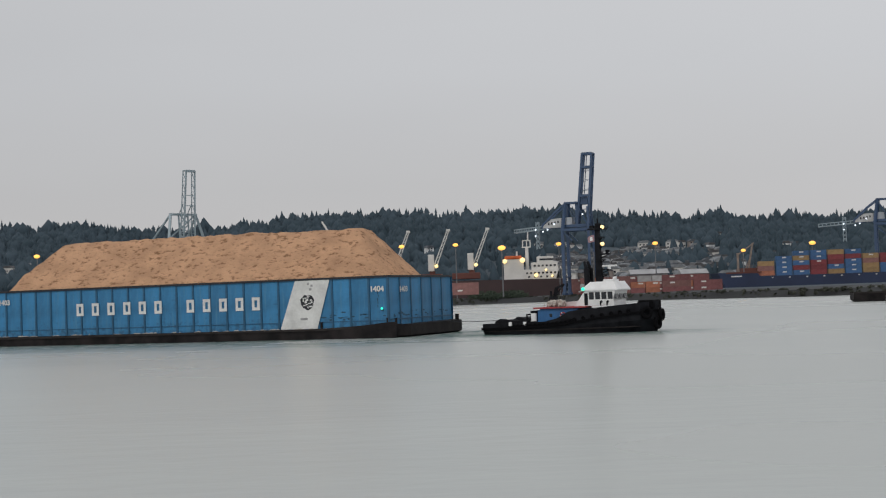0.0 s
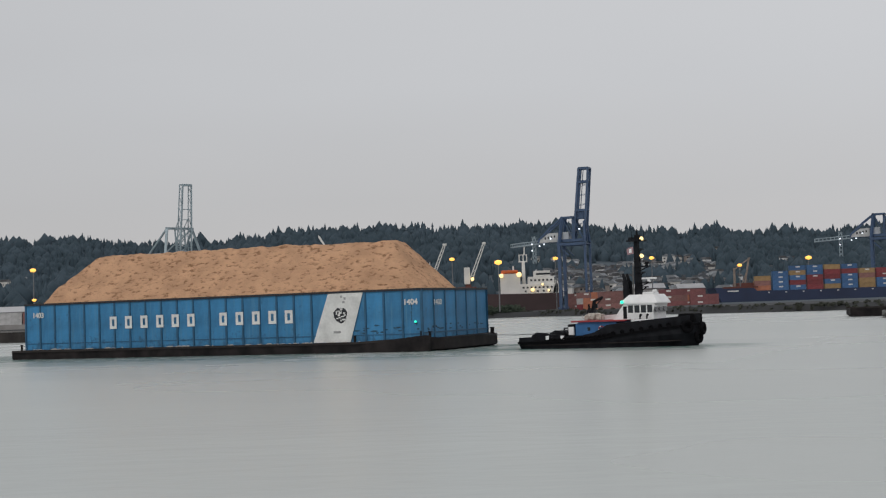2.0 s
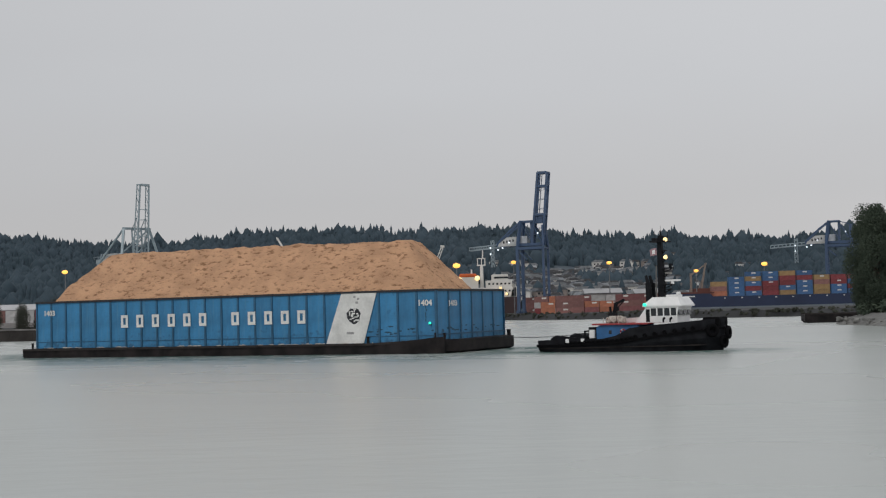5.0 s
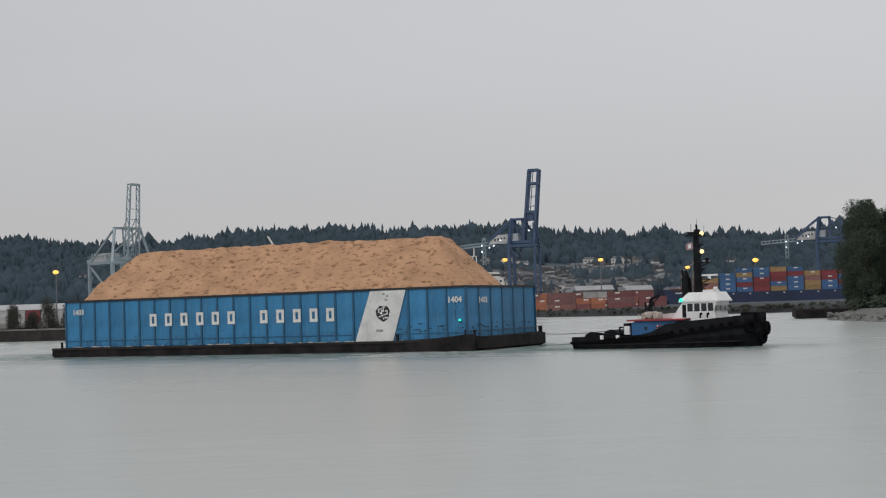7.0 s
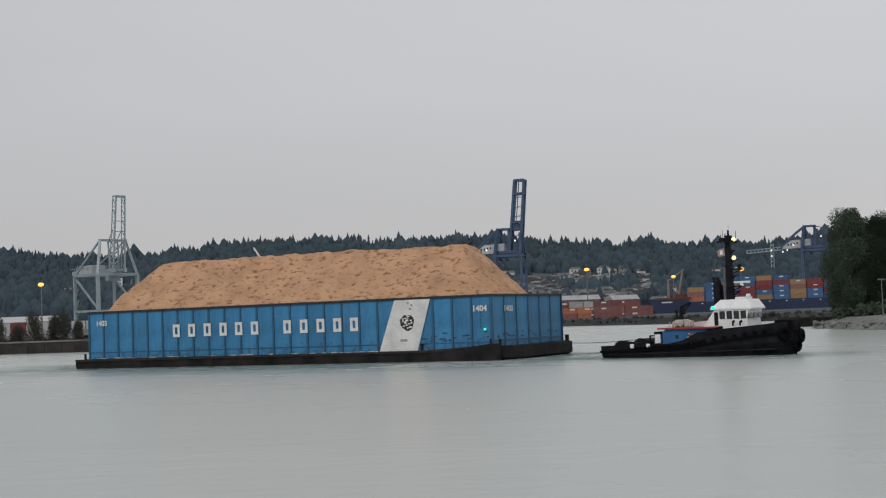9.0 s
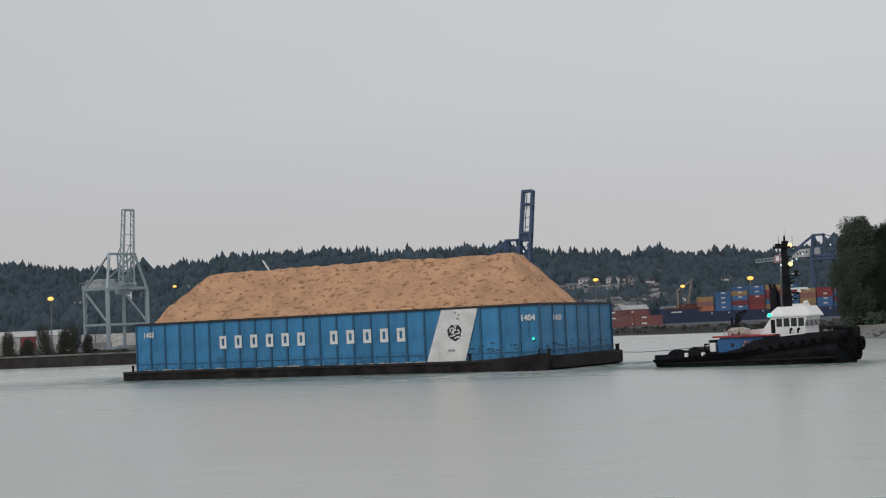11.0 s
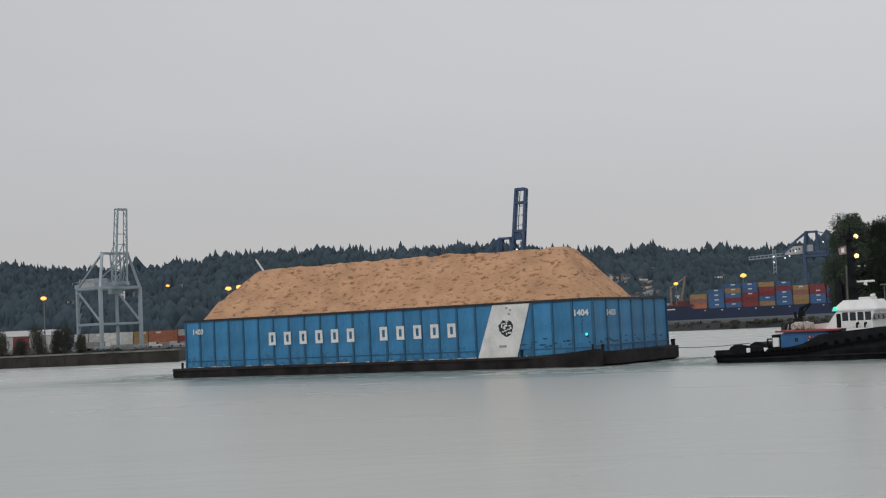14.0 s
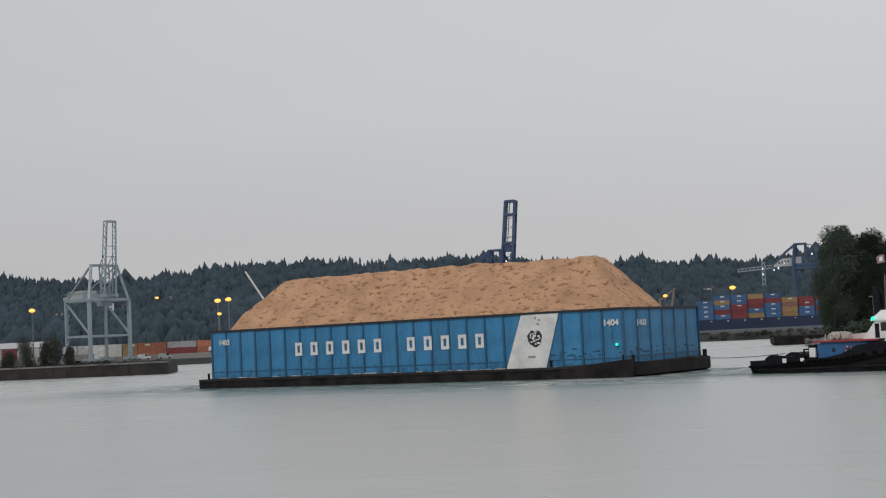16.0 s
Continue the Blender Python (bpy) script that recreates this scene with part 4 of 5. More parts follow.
    # vents and lockers before the wheelhouse
    for x in (14.2, 15.0):
        bm = B()
        tube(bm, (x, -2.6, 3.05), (x, -2.6, 3.5), 0.1, 0.1)
        tube(bm, (x, -2.6, 3.5), (x + 0.2, -2.6, 3.65), 0.15, 0.12)
        part("vent", bm, TUG_BLACK, tug)
    bm = B()
    box(bm, 13.2, -2.9, 2.85, 15.8, -2.5, 3.12, 0.04)
    part("white_ledge", bm, TUG_WHITE, tug)
    # roof gear: low locker, rail and search light
    bm = B()
    box(bm, 13.9, -0.9, 5.88, 15.2, 0.9, 6.15, 0.08)
    part("roof_locker", bm, TUG_WHITE, wh)
    bm = B()
    tube(bm, (15.35, -0.9, 5.85), (15.35, -0.9, 6.15), 0.05)
    tube(bm, (15.2, -0.9, 6.25), (15.6, -0.9, 6.25), 0.17, 0.2, 12)
    part("search_light", bm, TUG_WHITE, wh, "white search light")
    # exhaust stacks abaft the mast
    for y in (-0.55, 0.55):
        bm = B()
        tube(bm, (11.9, y, 3.1), (11.75, y, 7.5), 0.40, 0.33, 12)
        tube(bm, (11.75, y, 7.45), (11.5, y, 8.35), 0.22, 0.16, 10)
        part("funnel", bm, TUG_BLACK, tug, "black exhaust funnel")
    # mast
    bm = B()
    prism(bm, [(12.75, 5.8), (13.55, 5.8), (13.28, 12.2), (12.85, 12.2)], "y", -0.3, 0.3)
    for z, a, b in ((11.1, 12.9, 13.75), (10.15, 12.9, 13.85), (9.1, 12.9, 14.5), (8.45, 12.9, 13.9), (7.3, 12.9, 14.5), (6.75, 12.9, 14.2)):
        box(bm, a, -0.45, z - 0.06, b, 0.45, z + 0.06)
        beam(bm, (13.2, 0, z - 0.55), (b - 0.1, 0, z - 0.05), 0.1)
    box(bm, 12.15, -0.9, 12.0, 14.0, 0.9, 12.16, 0.03)
    box(bm, 12.2, -0.35, 12.1, 12.7, 0.35, 12.5, 0.05)
    box(bm, 12.9, -0.3, 12.15, 13.5, 0.3, 12.75, 0.08)
    tube(bm, (13.15, 0, 12.7), (13.15, 0, 13.3), 0.13, 0.10)
    tube(bm, (13.2, 0, 13.2), (13.2, 0, 13.9), 0.02, 0.012)
    tube(bm, (12.35, 0.4, 12.4), (12.35, 0.4, 13.4), 0.035, 0.02)
    tube(bm, (13.85, 0.3, 12.1), (13.9, 0.3, 13.2), 0.035, 0.02)
    tube(bm, (14.25, 0, 9.15), (14.25, 0, 9.6), 0.22, 0.26)
    mast = part("mast", bm, TUG_BLACK, tug, "black mast with stacked brackets")
    bm = B()
    box(bm, 13.55, -0.14, 7.62, 15.35, 0.14, 7.82, 0.05)
    tube(bm, (14.4, 0, 7.3), (14.4, 0, 7.65), 0.2, 0.16, 12)
    part("radar_scanner", bm, TUG_WHITE, mast, "white radar scanner bar")
    bm = B()
    box(bm, 13.75, -0.12, 9.2, 14.5, 0.12, 9.34, 0.04)
    part("radar_scanner", bm, mat("pale_grey_scanner", (0.45, 0.46, 0.47), 0.5), mast, "pale grey small radar bar")
    bm = B()
    tube(bm, (12.62, -0.42, 5.85), (12.72, -0.42, 9.4), 0.10, 0.07)
    part("exhaust_pipe", bm, mat("dull_bare_metal", (0.16, 0.155, 0.15), 0.45, metal=0.4), mast, "dull bare metal pipe")
    for x, z, y in ((13.95, 12.25, -0.6), (13.9, 10.3, -0.6)):
        bm = B()
        bmesh.ops.create_icosphere(bm, subdivisions=2, radius=0.24, matrix=Matrix.Translation((x, y, z)))
        part("deck_light", bm, WARM, mast if x > 13 else tug, "glowing warm deck light")
    bm = B()
    prism(bm, [(12.05, 10.5), (12.8, 10.6), (12.75, 11.4), (12.2, 11.3), (11.95, 11.1)], "y", -0.33, -0.3)
    part("flag", bm, mat("faded_flag_cloth", (0.35, 0.22, 0.24), 0.9), mast, "small faded red and white flag")
    bm = B()
    prism(bm, [(12.25, 10.7), (12.6, 10.75), (12.58, 11.2), (12.28, 11.15)], "y", -0.35, -0.335)
    part("flag_centre", bm, TUG_WHITE, mast)
    bm = B()
    bmesh.ops.create_icosphere(bm, subdivisions=2, radius=0.2, matrix=Matrix.Translation((11.95, -2.3, 5.1)))
    part("navigation_light", bm, GREEN_LIGHT, tug, "glowing green side light")
    # boat deck gear
    bm = B()
    tube(bm, (7.1, -1.7, 3.45), (8.3, -1.7, 3.45), 0.3, 0.3, 12)
    box(bm, 8.5, -1.9, 3.13, 9.3, -1.1, 3.85, 0.12)
    ring(bm, (8.9, -2.0, 3.6), (0.1, 1, 0), 0.3, 0.09, 14, 6)
    for x in (6.9, 7.5, 8.2, 8.8, 9.2):
        tube(bm, (x, -2.3, 3.13), (x + 0.05, -2.2, 3.75), 0.04)
    box(bm, 7.0, -0.9, 3.13, 7.9, 0.2, 3.95, 0.1)
    ring(bm, (7.5, -2.1, 3.5), (0.2, 1, 0.1), 0.27, 0.08, 14, 6)
    ring(bm, (8.15, -2.15, 3.55), (-0.1, 1, 0), 0.24, 0.07, 14, 6)
    part("liferaft_gear", bm, mat("grimy_white_gear", (0.55, 0.5, 0.45), 0.7, vary=0.4, scale=2), tug, "pale liferaft canister and coiled hoses")
    bm = B()
    loft(bm, [[(9.3, -1.2, 3.2), (9.3, -1.4, 3.65), (9.3, 1.0, 3.65), (9.3, 0.8, 3.2)], [(11.0, -1.3, 3.15), (11.0, -1.5, 3.75), (11.0, 1.1, 3.75), (11.0, 0.9, 3.15)], [(11.7, -0.3, 3.5), (11.7, -0.3, 3.8), (11.7, 0.1, 3.8), (11.7, 0.1, 3.5)]])
    part("skiff", bm, TUG_WHITE, tug, "small white skiff on the boat deck")
    bm = B()
    box(bm, 6.7, -0.4, 3.1, 7.5, 0.6, 4.3, 0.1)
    beam(bm, (7.2, 0.2, 4.1), (7.5, 0.2, 5.4), 0.34)
    beam(bm, (7.4, 0.2, 5.3), (8.5, 0.25, 5.75), 0.26)
    beam(bm, (7.0, 0.2, 4.2), (8.4, 0.25, 5.6), 0.1)
    tube(bm, (7.0, -0.2, 4.2), (6.9, -0.2, 5.0), 0.16, 0.12)
    box(bm, 7.35, -0.1, 4.5, 7.75, 0.5, 5.0, 0.06)
    part("deck_crane", bm, TUG_BLACK, tug, "dark knuckle-boom deck crane")
    # aft rails, tow posts and winch gear
    bm = B()
    prism(bm, [(0.2, 1.0), (4.9, 1.0), (4.7, 1.6), (3.6, 1.6), (1.2, 1.9), (0.6, 1.6)], "y", -2.6, -2.3)
    prism(bm, [(0.2, 1.0), (4.9, 1.0), (4.7, 1.9), (3.6, 1.75), (1.2, 2.0), (0.6, 1.7)], "y", 2.3, 2.6)
    tube(bm, (3.4, -1.4, 1.5), (3.4, 1.4, 1.5), 0.55, 0.55, 14)
    for y in (-0.6, 0.6):
        tube(bm, (0.4, y, 1.0), (0.4, y, 1.8), 0.14)
    beam(bm, (4.6, -2.2, 2.3), (4.6, 2.2, 2.3), 0.15)
    for y in (-2.2, 2.2):
        beam(bm, (4.6, y, 1.0), (4.6, y, 2.35), 0.14)
    part("tow_gear", bm, TUG_BLACK, tug, "black tow winch and tow pins")
    for x in (3.1, 5.0):
        part("white_patch", box(B(), x - 0.2, -3.8, 1.05, x + 0.2, -3.62, 1.5, 0.04), TUG_WHITE, tug)
    return tug


barge = build_barge()
chips = build_chips()
tug = build_tug()


def build_towline():
    bm = B()
    pts = [(2.2, 0, 1.75), (6.0, 0, 1.6), (10.0, 0, 1.55), (14.0, 0, 1.65), (18.4, 0, 1.9)]
    for a, b in zip(pts, pts[1:]):
        tube(bm, a, b, 0.035, 0.035, 6)
    ob = new("towline", finish("towline", bm, RAIL_DARK))
    return tagged(ob, "dark steel towline hanging between barge and tug", "rope")


towline = build_towline()


def build_ripples(label, hull, reach, seed):
    """Wavelets and painted hull reflection round an outline (x0, y0, x1, y1), dying away into the calm river."""
    x0, y0, x1, y1 = hull
    margin = reach * 1.25
    gx0, gx1, gy0, gy1 = x0 - margin * 1.3, x1 + margin, y0 - margin, y1 + 2
    nx, ny = int((gx1 - gx0) / 0.7), int((gy1 - gy0) / 0.6)
    verts, reflect_ripple, faces = [], [], []
    for i in range(nx + 1):
        for j in range(ny + 1):
            x, y = gx0 + (gx1 - gx0) * i / nx, gy0 + (gy1 - gy0) * j / ny
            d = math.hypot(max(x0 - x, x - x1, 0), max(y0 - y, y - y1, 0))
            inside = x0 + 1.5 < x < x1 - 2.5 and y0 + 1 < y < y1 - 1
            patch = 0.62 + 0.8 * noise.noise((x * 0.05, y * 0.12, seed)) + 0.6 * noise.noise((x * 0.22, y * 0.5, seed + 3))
            # strength of painted reflection and ripple height, fading away from the hull
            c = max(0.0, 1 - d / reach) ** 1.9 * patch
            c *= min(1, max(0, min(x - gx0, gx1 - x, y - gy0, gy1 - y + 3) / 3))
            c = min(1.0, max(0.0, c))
            w = noise.noise((x * 0.6, y * 1.7, seed)) + 0.7 * noise.noise((x * 1.3, y * 3.1, seed + 5))
            verts.append((x, y, -0.4 if inside else 0.004 + 0.003 * (seed > 5) + 0.05 * c * w if 0 < i < nx and 0 < j < ny else -0.02))
            reflect_ripple.append(c)
    for i in range(nx):
        for j in range(ny):
            a = i * (ny + 1) + j
            faces.append((a, a + ny + 1, a + ny + 2, a + 1))
    me = mesh_from("wake_ripples", verts, faces, REFLECT_TINTED)
    me.attributes.new("reflect_ripple", "FLOAT", "POINT").data.foreach_set("value", reflect_ripple)
    me.shade_smooth()
    return tagged(new("wake_ripples", me), label, "wake", kind="stuff")


barge_ripples = build_ripples("low ripples round the barge with its dark teal reflection painted in", (-62.5, -0.3, 1.0, WID + 0.3), 36.0, 3)
tug_ripples = build_ripples("low ripples round the tug with its dark reflection painted in", (-1.0, -3.4, 19.0, 3.4), 13.0, 8)


# ---- the terminal on the far bank ----
def sts_crane(label, x, y, z, yaw, material, gauge=17.0, along_rail=16.5, girder=28.0, apex=43.0, boom_top=60.0, lean=3.0, boom_at=2.0, boom_half=2.5, apex_half=3.0):
    """Ship-to-shore gantry crane; local +x is the water side, y runs along the rails."""
    c = thing("gantry_crane", label, "crane", "ship-to-shore cranes")
    h, g = along_rail / 2, gauge
    for sx in (0, 1):
        for sy in (-1, 1):
            bm = B()
            px = sx * g
            if sx:
                beam(bm, (px, sy * h, 0.8), (px, sy * h, girder), 1.25)
                beam(bm, (px, sy * h, girder), (px - 3.0, sy * apex_half, apex), 0.95)
            else:
                beam(bm, (px, sy * h, 0.8), (px, sy * h, girder), 1.05)
            part("leg", bm, material, c)
            bm = B()
            box(bm, px - 0.8, sy * h - 3.2, -0.2, px + 0.8, sy * h + 3.2, 1.0, 0.15)
            for k in (-2.4, -0.8, 0.8, 2.4):
                tube(bm, (px - 0.9, sy * h + k, 0.3), (px + 0.9, sy * h + k, 0.3), 0.45, 0.45, 10)
            part("bogie", bm, material, c)
    for sy in (-1, 1):
        bm = B()
        beam(bm, (0, sy * h, 10), (g, sy * h, 10), 0.9)
        beam(bm, (0, sy * h, girder), (g, sy * h, girder), 1.1)
        beam(bm, (0.5, sy * h, girder - 1), (g - 0.5, sy * h, 10.8), 0.65)
        part("side_frame", bm, material, c)
        bm = B()
        beam(bm, (0, sy * h, girder), (g - 3.0, sy * apex_half, apex), 0.6)
        beam(bm, (-9, sy * 3, girder + 1.5), (g - 3.0, sy * apex_half, apex), 0.45)
        part("backstay", bm, material, c)
    for ends in (((g - 3, -apex_half - 0.5, apex), (g - 3, apex_half + 0.5, apex), 0.9), ((g, -h, girder), (g, h, girder), 1.1), ((0, -h, girder), (0, h, girder), 1.0),
                 ((g, -h, 10), (g, h, 10), 0.7), ((0, -h, 10), (0, h, 10), 0.7)):
        part("portal_beam", beam(B(), *ends), material, c)
    for sy in (-1, 1):
        dz = (apex - girder - 2) / 3
        for k in range(3):
            z0 = girder + 2 + k * dz
            part("tower_brace", beam(B(), (g - 2.2, sy * 2.2, z0), (g - 2.6, -sy * 2.2, z0 + dz), 0.35), material, c)
        part("tower_post", beam(B(), (g - 2, sy * 2.2, girder + 1), (g - 3, sy * 2.2, apex), 0.5), material, c)
    bm = B()
    box(bm, g - 5, -2.6, girder - 2.5, g - 2, 2.6, girder + 0.5, 0.1)
    part("hinge_block", bm, material, c)
    bm = B()
    for sy in (-1, 1):
        tube(bm, (-13, sy * 3.4, girder + 3.4), (g, sy * 3.4, girder + 3.4), 0.09, 0.09, 5)
    for k in range(10):
        for sy in (-1, 1):
            tube(bm, (-13 + k * 3.3, sy * 3.4, girder + 2.2), (-13 + k * 3.3, sy * 3.4, girder + 3.4), 0.08, 0.08, 5)
    part("walkway_rail", bm, material, c)
    bm = B()
    for sy in (-1, 1):
        beam(bm, (-12, sy * 2.6, girder + 1.6), (g + 2, sy * 2.6, girder + 1.6), 1.1, 1.6)
    for k in range(7):
        beam(bm, (-12 + k * 4.8, -2.6, girder + 1.6), (-12 + k * 4.8, 2.6, girder + 1.6), 0.5)
    part("girder", bm, material, c)
    bm = B()
    box(bm, -6.5, -3.2, girder + 1.0, 3.0, 3.2, girder + 4.4, 0.15)
    part("machinery_house", bm, mat("pale_house_panels", (0.42, 0.44, 0.45), 0.5, vary=0.2, scale=0.3), c, "pale machinery house")
    # boom, hinged at the water side
    bm = B()
    foot = Vector((g + boom_at, 0, girder + 1.6))
    tip = Vector((g + boom_at + lean, 0, boom_top))
    for sy in (-1, 1):
        def on_boom(f, back=0.0):
            return foot.lerp(tip, f) + Vector((back, sy * boom_half * (1 - 0.24 * f), 0))
        beam(bm, on_boom(0), on_boom(1), 0.6, 0.5)
        beam(bm, on_boom(0, -2.6), on_boom(1, -2.2), 0.32)
        for k in range(7):
            beam(bm, on_boom(k / 7), on_boom((k + 1) / 7, -2.5), 0.2)
        for k in range(1, 8):
            beam(bm, on_boom(k / 7), on_boom(k / 7, -2.5), 0.2)
    for k in (0, 3, 5.2, 6.6, 9.9):
        a = foot.lerp(tip, k / 10)
        w = boom_half * (1 - 0.024 * k)
        beam(bm, a + Vector((0, -w, 0)), a + Vector((0, w, 0)), 0.9 if k > 8 else 0.28)
    beam(bm, tip + Vector((-2.2, -boom_half * 0.76, 0)), tip + Vector((-2.2, boom_half * 0.76, 0)), 0.5)
    part("boom", bm, material, c, "raised lattice boom")
    bm = B()
    for sy in (-1, 1):
        beam(bm, (g - 3, sy * 2.0, apex), foot.lerp(tip, 0.55) + Vector((-1.8, sy * 2.0, 0)), 0.25)
    part("forestay", bm, material, c)
    bm = B()
    for zz in range(6):
        z0 = 1 + zz * 4.6
        beam(bm, (-1.2, -h + 0.8, z0), (1.2, -h + 0.8, z0 + 4.4), 0.35, 0.6)
    part("stairs", bm, material, c)
    c.matrix_world = pose(x, y, z, 0, 0, yaw)
    return c


def blue_gantry(label, x, y, z, size, raised=True):
    """Twin-leg gantry crane with a long back arm; local x runs along the arm, heights over the quay."""
    c = thing("gantry_crane", label, "crane", "ship-to-shore cranes")
    paint = CRANE_BLUE
    for a, w, top, lean in ((0.0, 1.35, 42.0, 1.4), (12.3, 1.0, 40.0, -0.6)):
        for b in (-4.0, 4.0):
            bm = B()
            beam(bm, (a, b, 0.8), (a, b, 30.5), w)
            beam(bm, (a, b, 30.0), (a + lean, b * 0.6, top), w * 0.9)
            part("leg", bm, paint, c)
            bm = B()
            box(bm, a - 0.8, b - 2.0, -0.2, a + 0.8, b + 2.0, 1.0, 0.12)
            for k in (-1.3, 0, 1.3):
                tube(bm, (a - 0.9, b + k, 0.3), (a + 0.9, b + k, 0.3), 0.42, 0.42, 10)
            part("bogie", bm, paint, c)
    for b in (-4.0, 4.0):
        bm = B()
        beam(bm, (0, b, 29.6), (12.3, b, 29.6), 1.5, 1.2)
        beam(bm, (0.4, b, 28.5), (4.5, b, 24.5), 0.5)
        part("portal_beam", bm, paint, c)
        bm = B()
        beam(bm, (-10.5, b * 0.5, 31.4), (13.0, b * 0.5, 31.4), 1.0, 1.3)
        part("girder", bm, paint, c)
        bm = B()
        beam(bm, (1.4, b * 0.6, 42.0), (-4.0, b * 0.55, 38.0), 0.75)
        beam(bm, (-4.0, b * 0.55, 38.0), (-10.4, b * 0.5, 32.0), 0.7)
        beam(bm, (6.2, b * 0.45, 42.0), (12.3, b, 31.0), 0.45)
        beam(bm, (1.4, b * 0.6, 41.5), (6.5, b * 0.4, 32.0), 0.4)
        part("backstay", bm, paint, c)
    bm = B()
    for k in range(2):
        beam(bm, (0, -4.0, 8 + 21.6 * k), (0, 4.0, 8 + 21.6 * k), 0.8)
        beam(bm, (12.3, -4.0, 8 + 21.6 * k), (12.3, 4.0, 8 + 21.6 * k), 0.7)
    part("sill_beam", bm, paint, c)
    bm = B()
    beam(bm, (1.0, -2.6, 42.0), (7.0, -2.6, 42.0), 0.8)
    beam(bm, (1.0, 2.6, 42.0), (7.0, 2.6, 42.0), 0.8)
    beam(bm, (1.2, -3.0, 42.0), (1.2, 3.0, 42.0), 0.9)
    for b in (-1.6, 1.6):
        beam(bm, (6.3, b, 30.5), (6.3, b, 42.2), 0.95)
    beam(bm, (6.3, -2.8, 42.0), (6.3, 2.8, 42.0), 0.9)
    part("head_frame", bm, paint, c)
    bm = B()
    prism(bm, [(-9.9, 30.9), (-0.6, 30.9), (-0.8, 35.2), (-5.4, 35.0), (-9.3, 32.2)], "y", -2.8, 2.8)
    house = part("machinery_house", bm, mat("pale_house_panels", (0.46, 0.47, 0.47), 0.5, vary=0.25, scale=0.4), c, "pale machinery house")
    for k in range(4):
        bm = B()
        box(bm, -7.2 + 1.5 * k, -2.86, 32.2 + 0.25 * k, -6.5 + 1.5 * k, -2.78, 33.4 + 0.2 * k)
        part("louvre", bm, RAIL_DARK, house)
    bm = B()
    box(bm, 0.8, -2.2, 31.9, 4.2, 2.2, 35.4, 0.15)
    part("hoist_house", bm, mat("pale_hoist_panels", (0.40, 0.43, 0.47), 0.5, vary=0.25, scale=0.4), c, "pale hoist house")
    # back arm with railings and the stair tower at its root
    far = 1.0 if raised else 1.15
    bm = B()
    for b in (-1.2, 1.2):
        beam(bm, (-24.5 * far, b, 29.6), (-10.0, b, 30.6), 0.5)
        beam(bm, (-24.5 * far, b, 31.0), (-10.0, b, 32.0), 0.3)
        for k in range(9):
            beam(bm, (far * (-24.3 + 1.7 * k), b, 29.7 + 0.11 * k), (far * (-24.3 + 1.7 * k), b, 31.0 + 0.11 * k), 0.22)
    part("back_arm", bm, GALV, c, "pale trussed back arm")
    bm = B()
    for p in (-13.9 * far, -12.6 * far):
        for b in (-0.7, 0.7):
            beam(bm, (p, b, 21.5), (p, b, 34.0), 0.22)
    for k in range(6):
        beam(bm, (-13.9 * far, -0.7, 21.8 + 2.1 * k), (-12.6 * far, -0.7, 23.6 + 2.1 * k), 0.3)
        beam(bm, (-12.6 * far, 0.7, 21.8 + 2.1 * k), (-13.9 * far, 0.7, 23.6 + 2.1 * k), 0.3)
    part("stair_tower", bm, GALV, c, "pale steel stair tower")
    for p, h in ((-13.3 * far, 27.5), (-13.3 * far, 30.4), (-9.6, 29.4), (-7.4, 30.2), (-4.2, 32.6), (9.6, 36.4)):
        bm = B()
        bmesh.ops.create_icosphere(bm, subdivisions=1, radius=0.42, matrix=Matrix.Translation((p, -3.2, h)))
        part("floodlight", bm, COOL, c, "glowing white floodlight")
    bm = B()
    if raised:
        for b in (-1.7, 1.7):
            beam(bm, (6.4, b, 31.0), (10.0, b, 64.4), 0.95)
            beam(bm, (11.5, b, 31.0), (14.5, b, 64.4), 0.95)
            beam(bm, (8.9, b, 42.0), (11.2, b, 64.0), 0.3)
            for k in range(6):
                beam(bm, (6.9 + 0.36 * k, b, 34.0 + 4.4 * k), (11.9 + 0.28 * k, b, 34.8 + 4.4 * k), 0.16)
            for h in (58.0, 64.2, 45.0):
                f = (h - 31) / 34
                beam(bm, (6.4 + 3.6 * f, b, h), (11.5 + 3.0 * f, b, h), 1.1)
        for h in (36.0, 45.0, 58.0, 64.2):
            f = (h - 31) / 34
            for p in (6.4 + 3.6 * f, 11.5 + 3.0 * f):
                beam(bm, (p, -1.7, h), (p, 1.7, h), 0.7)
        box(bm, 7.8, -1.5, 41.0, 11.6, 1.5, 44.2, 0.2)
    else:
        for b in (-1.7, 1.7):
            beam(bm, (12.5, b, 31.4), (46.0, b, 31.8), 0.95)
            beam(bm, (12.5, b, 34.6), (46.0, b, 33.6), 0.4)
            for k in range(10):
                beam(bm, (13.0 + 3.3 * k, b, 31.5), (14.6 + 3.3 * k, b, 34.4), 0.25)
            beam(bm, (6.3, b, 42.0), (36.0, b, 33.6), 0.3)
    part("boom", bm, paint, c, "raised twin-girder boom" if raised else "lowered boom")
    c.matrix_world = pose(x, y, z, 0, 0, -20) @ Matrix.Scale(size, 4)
    return c


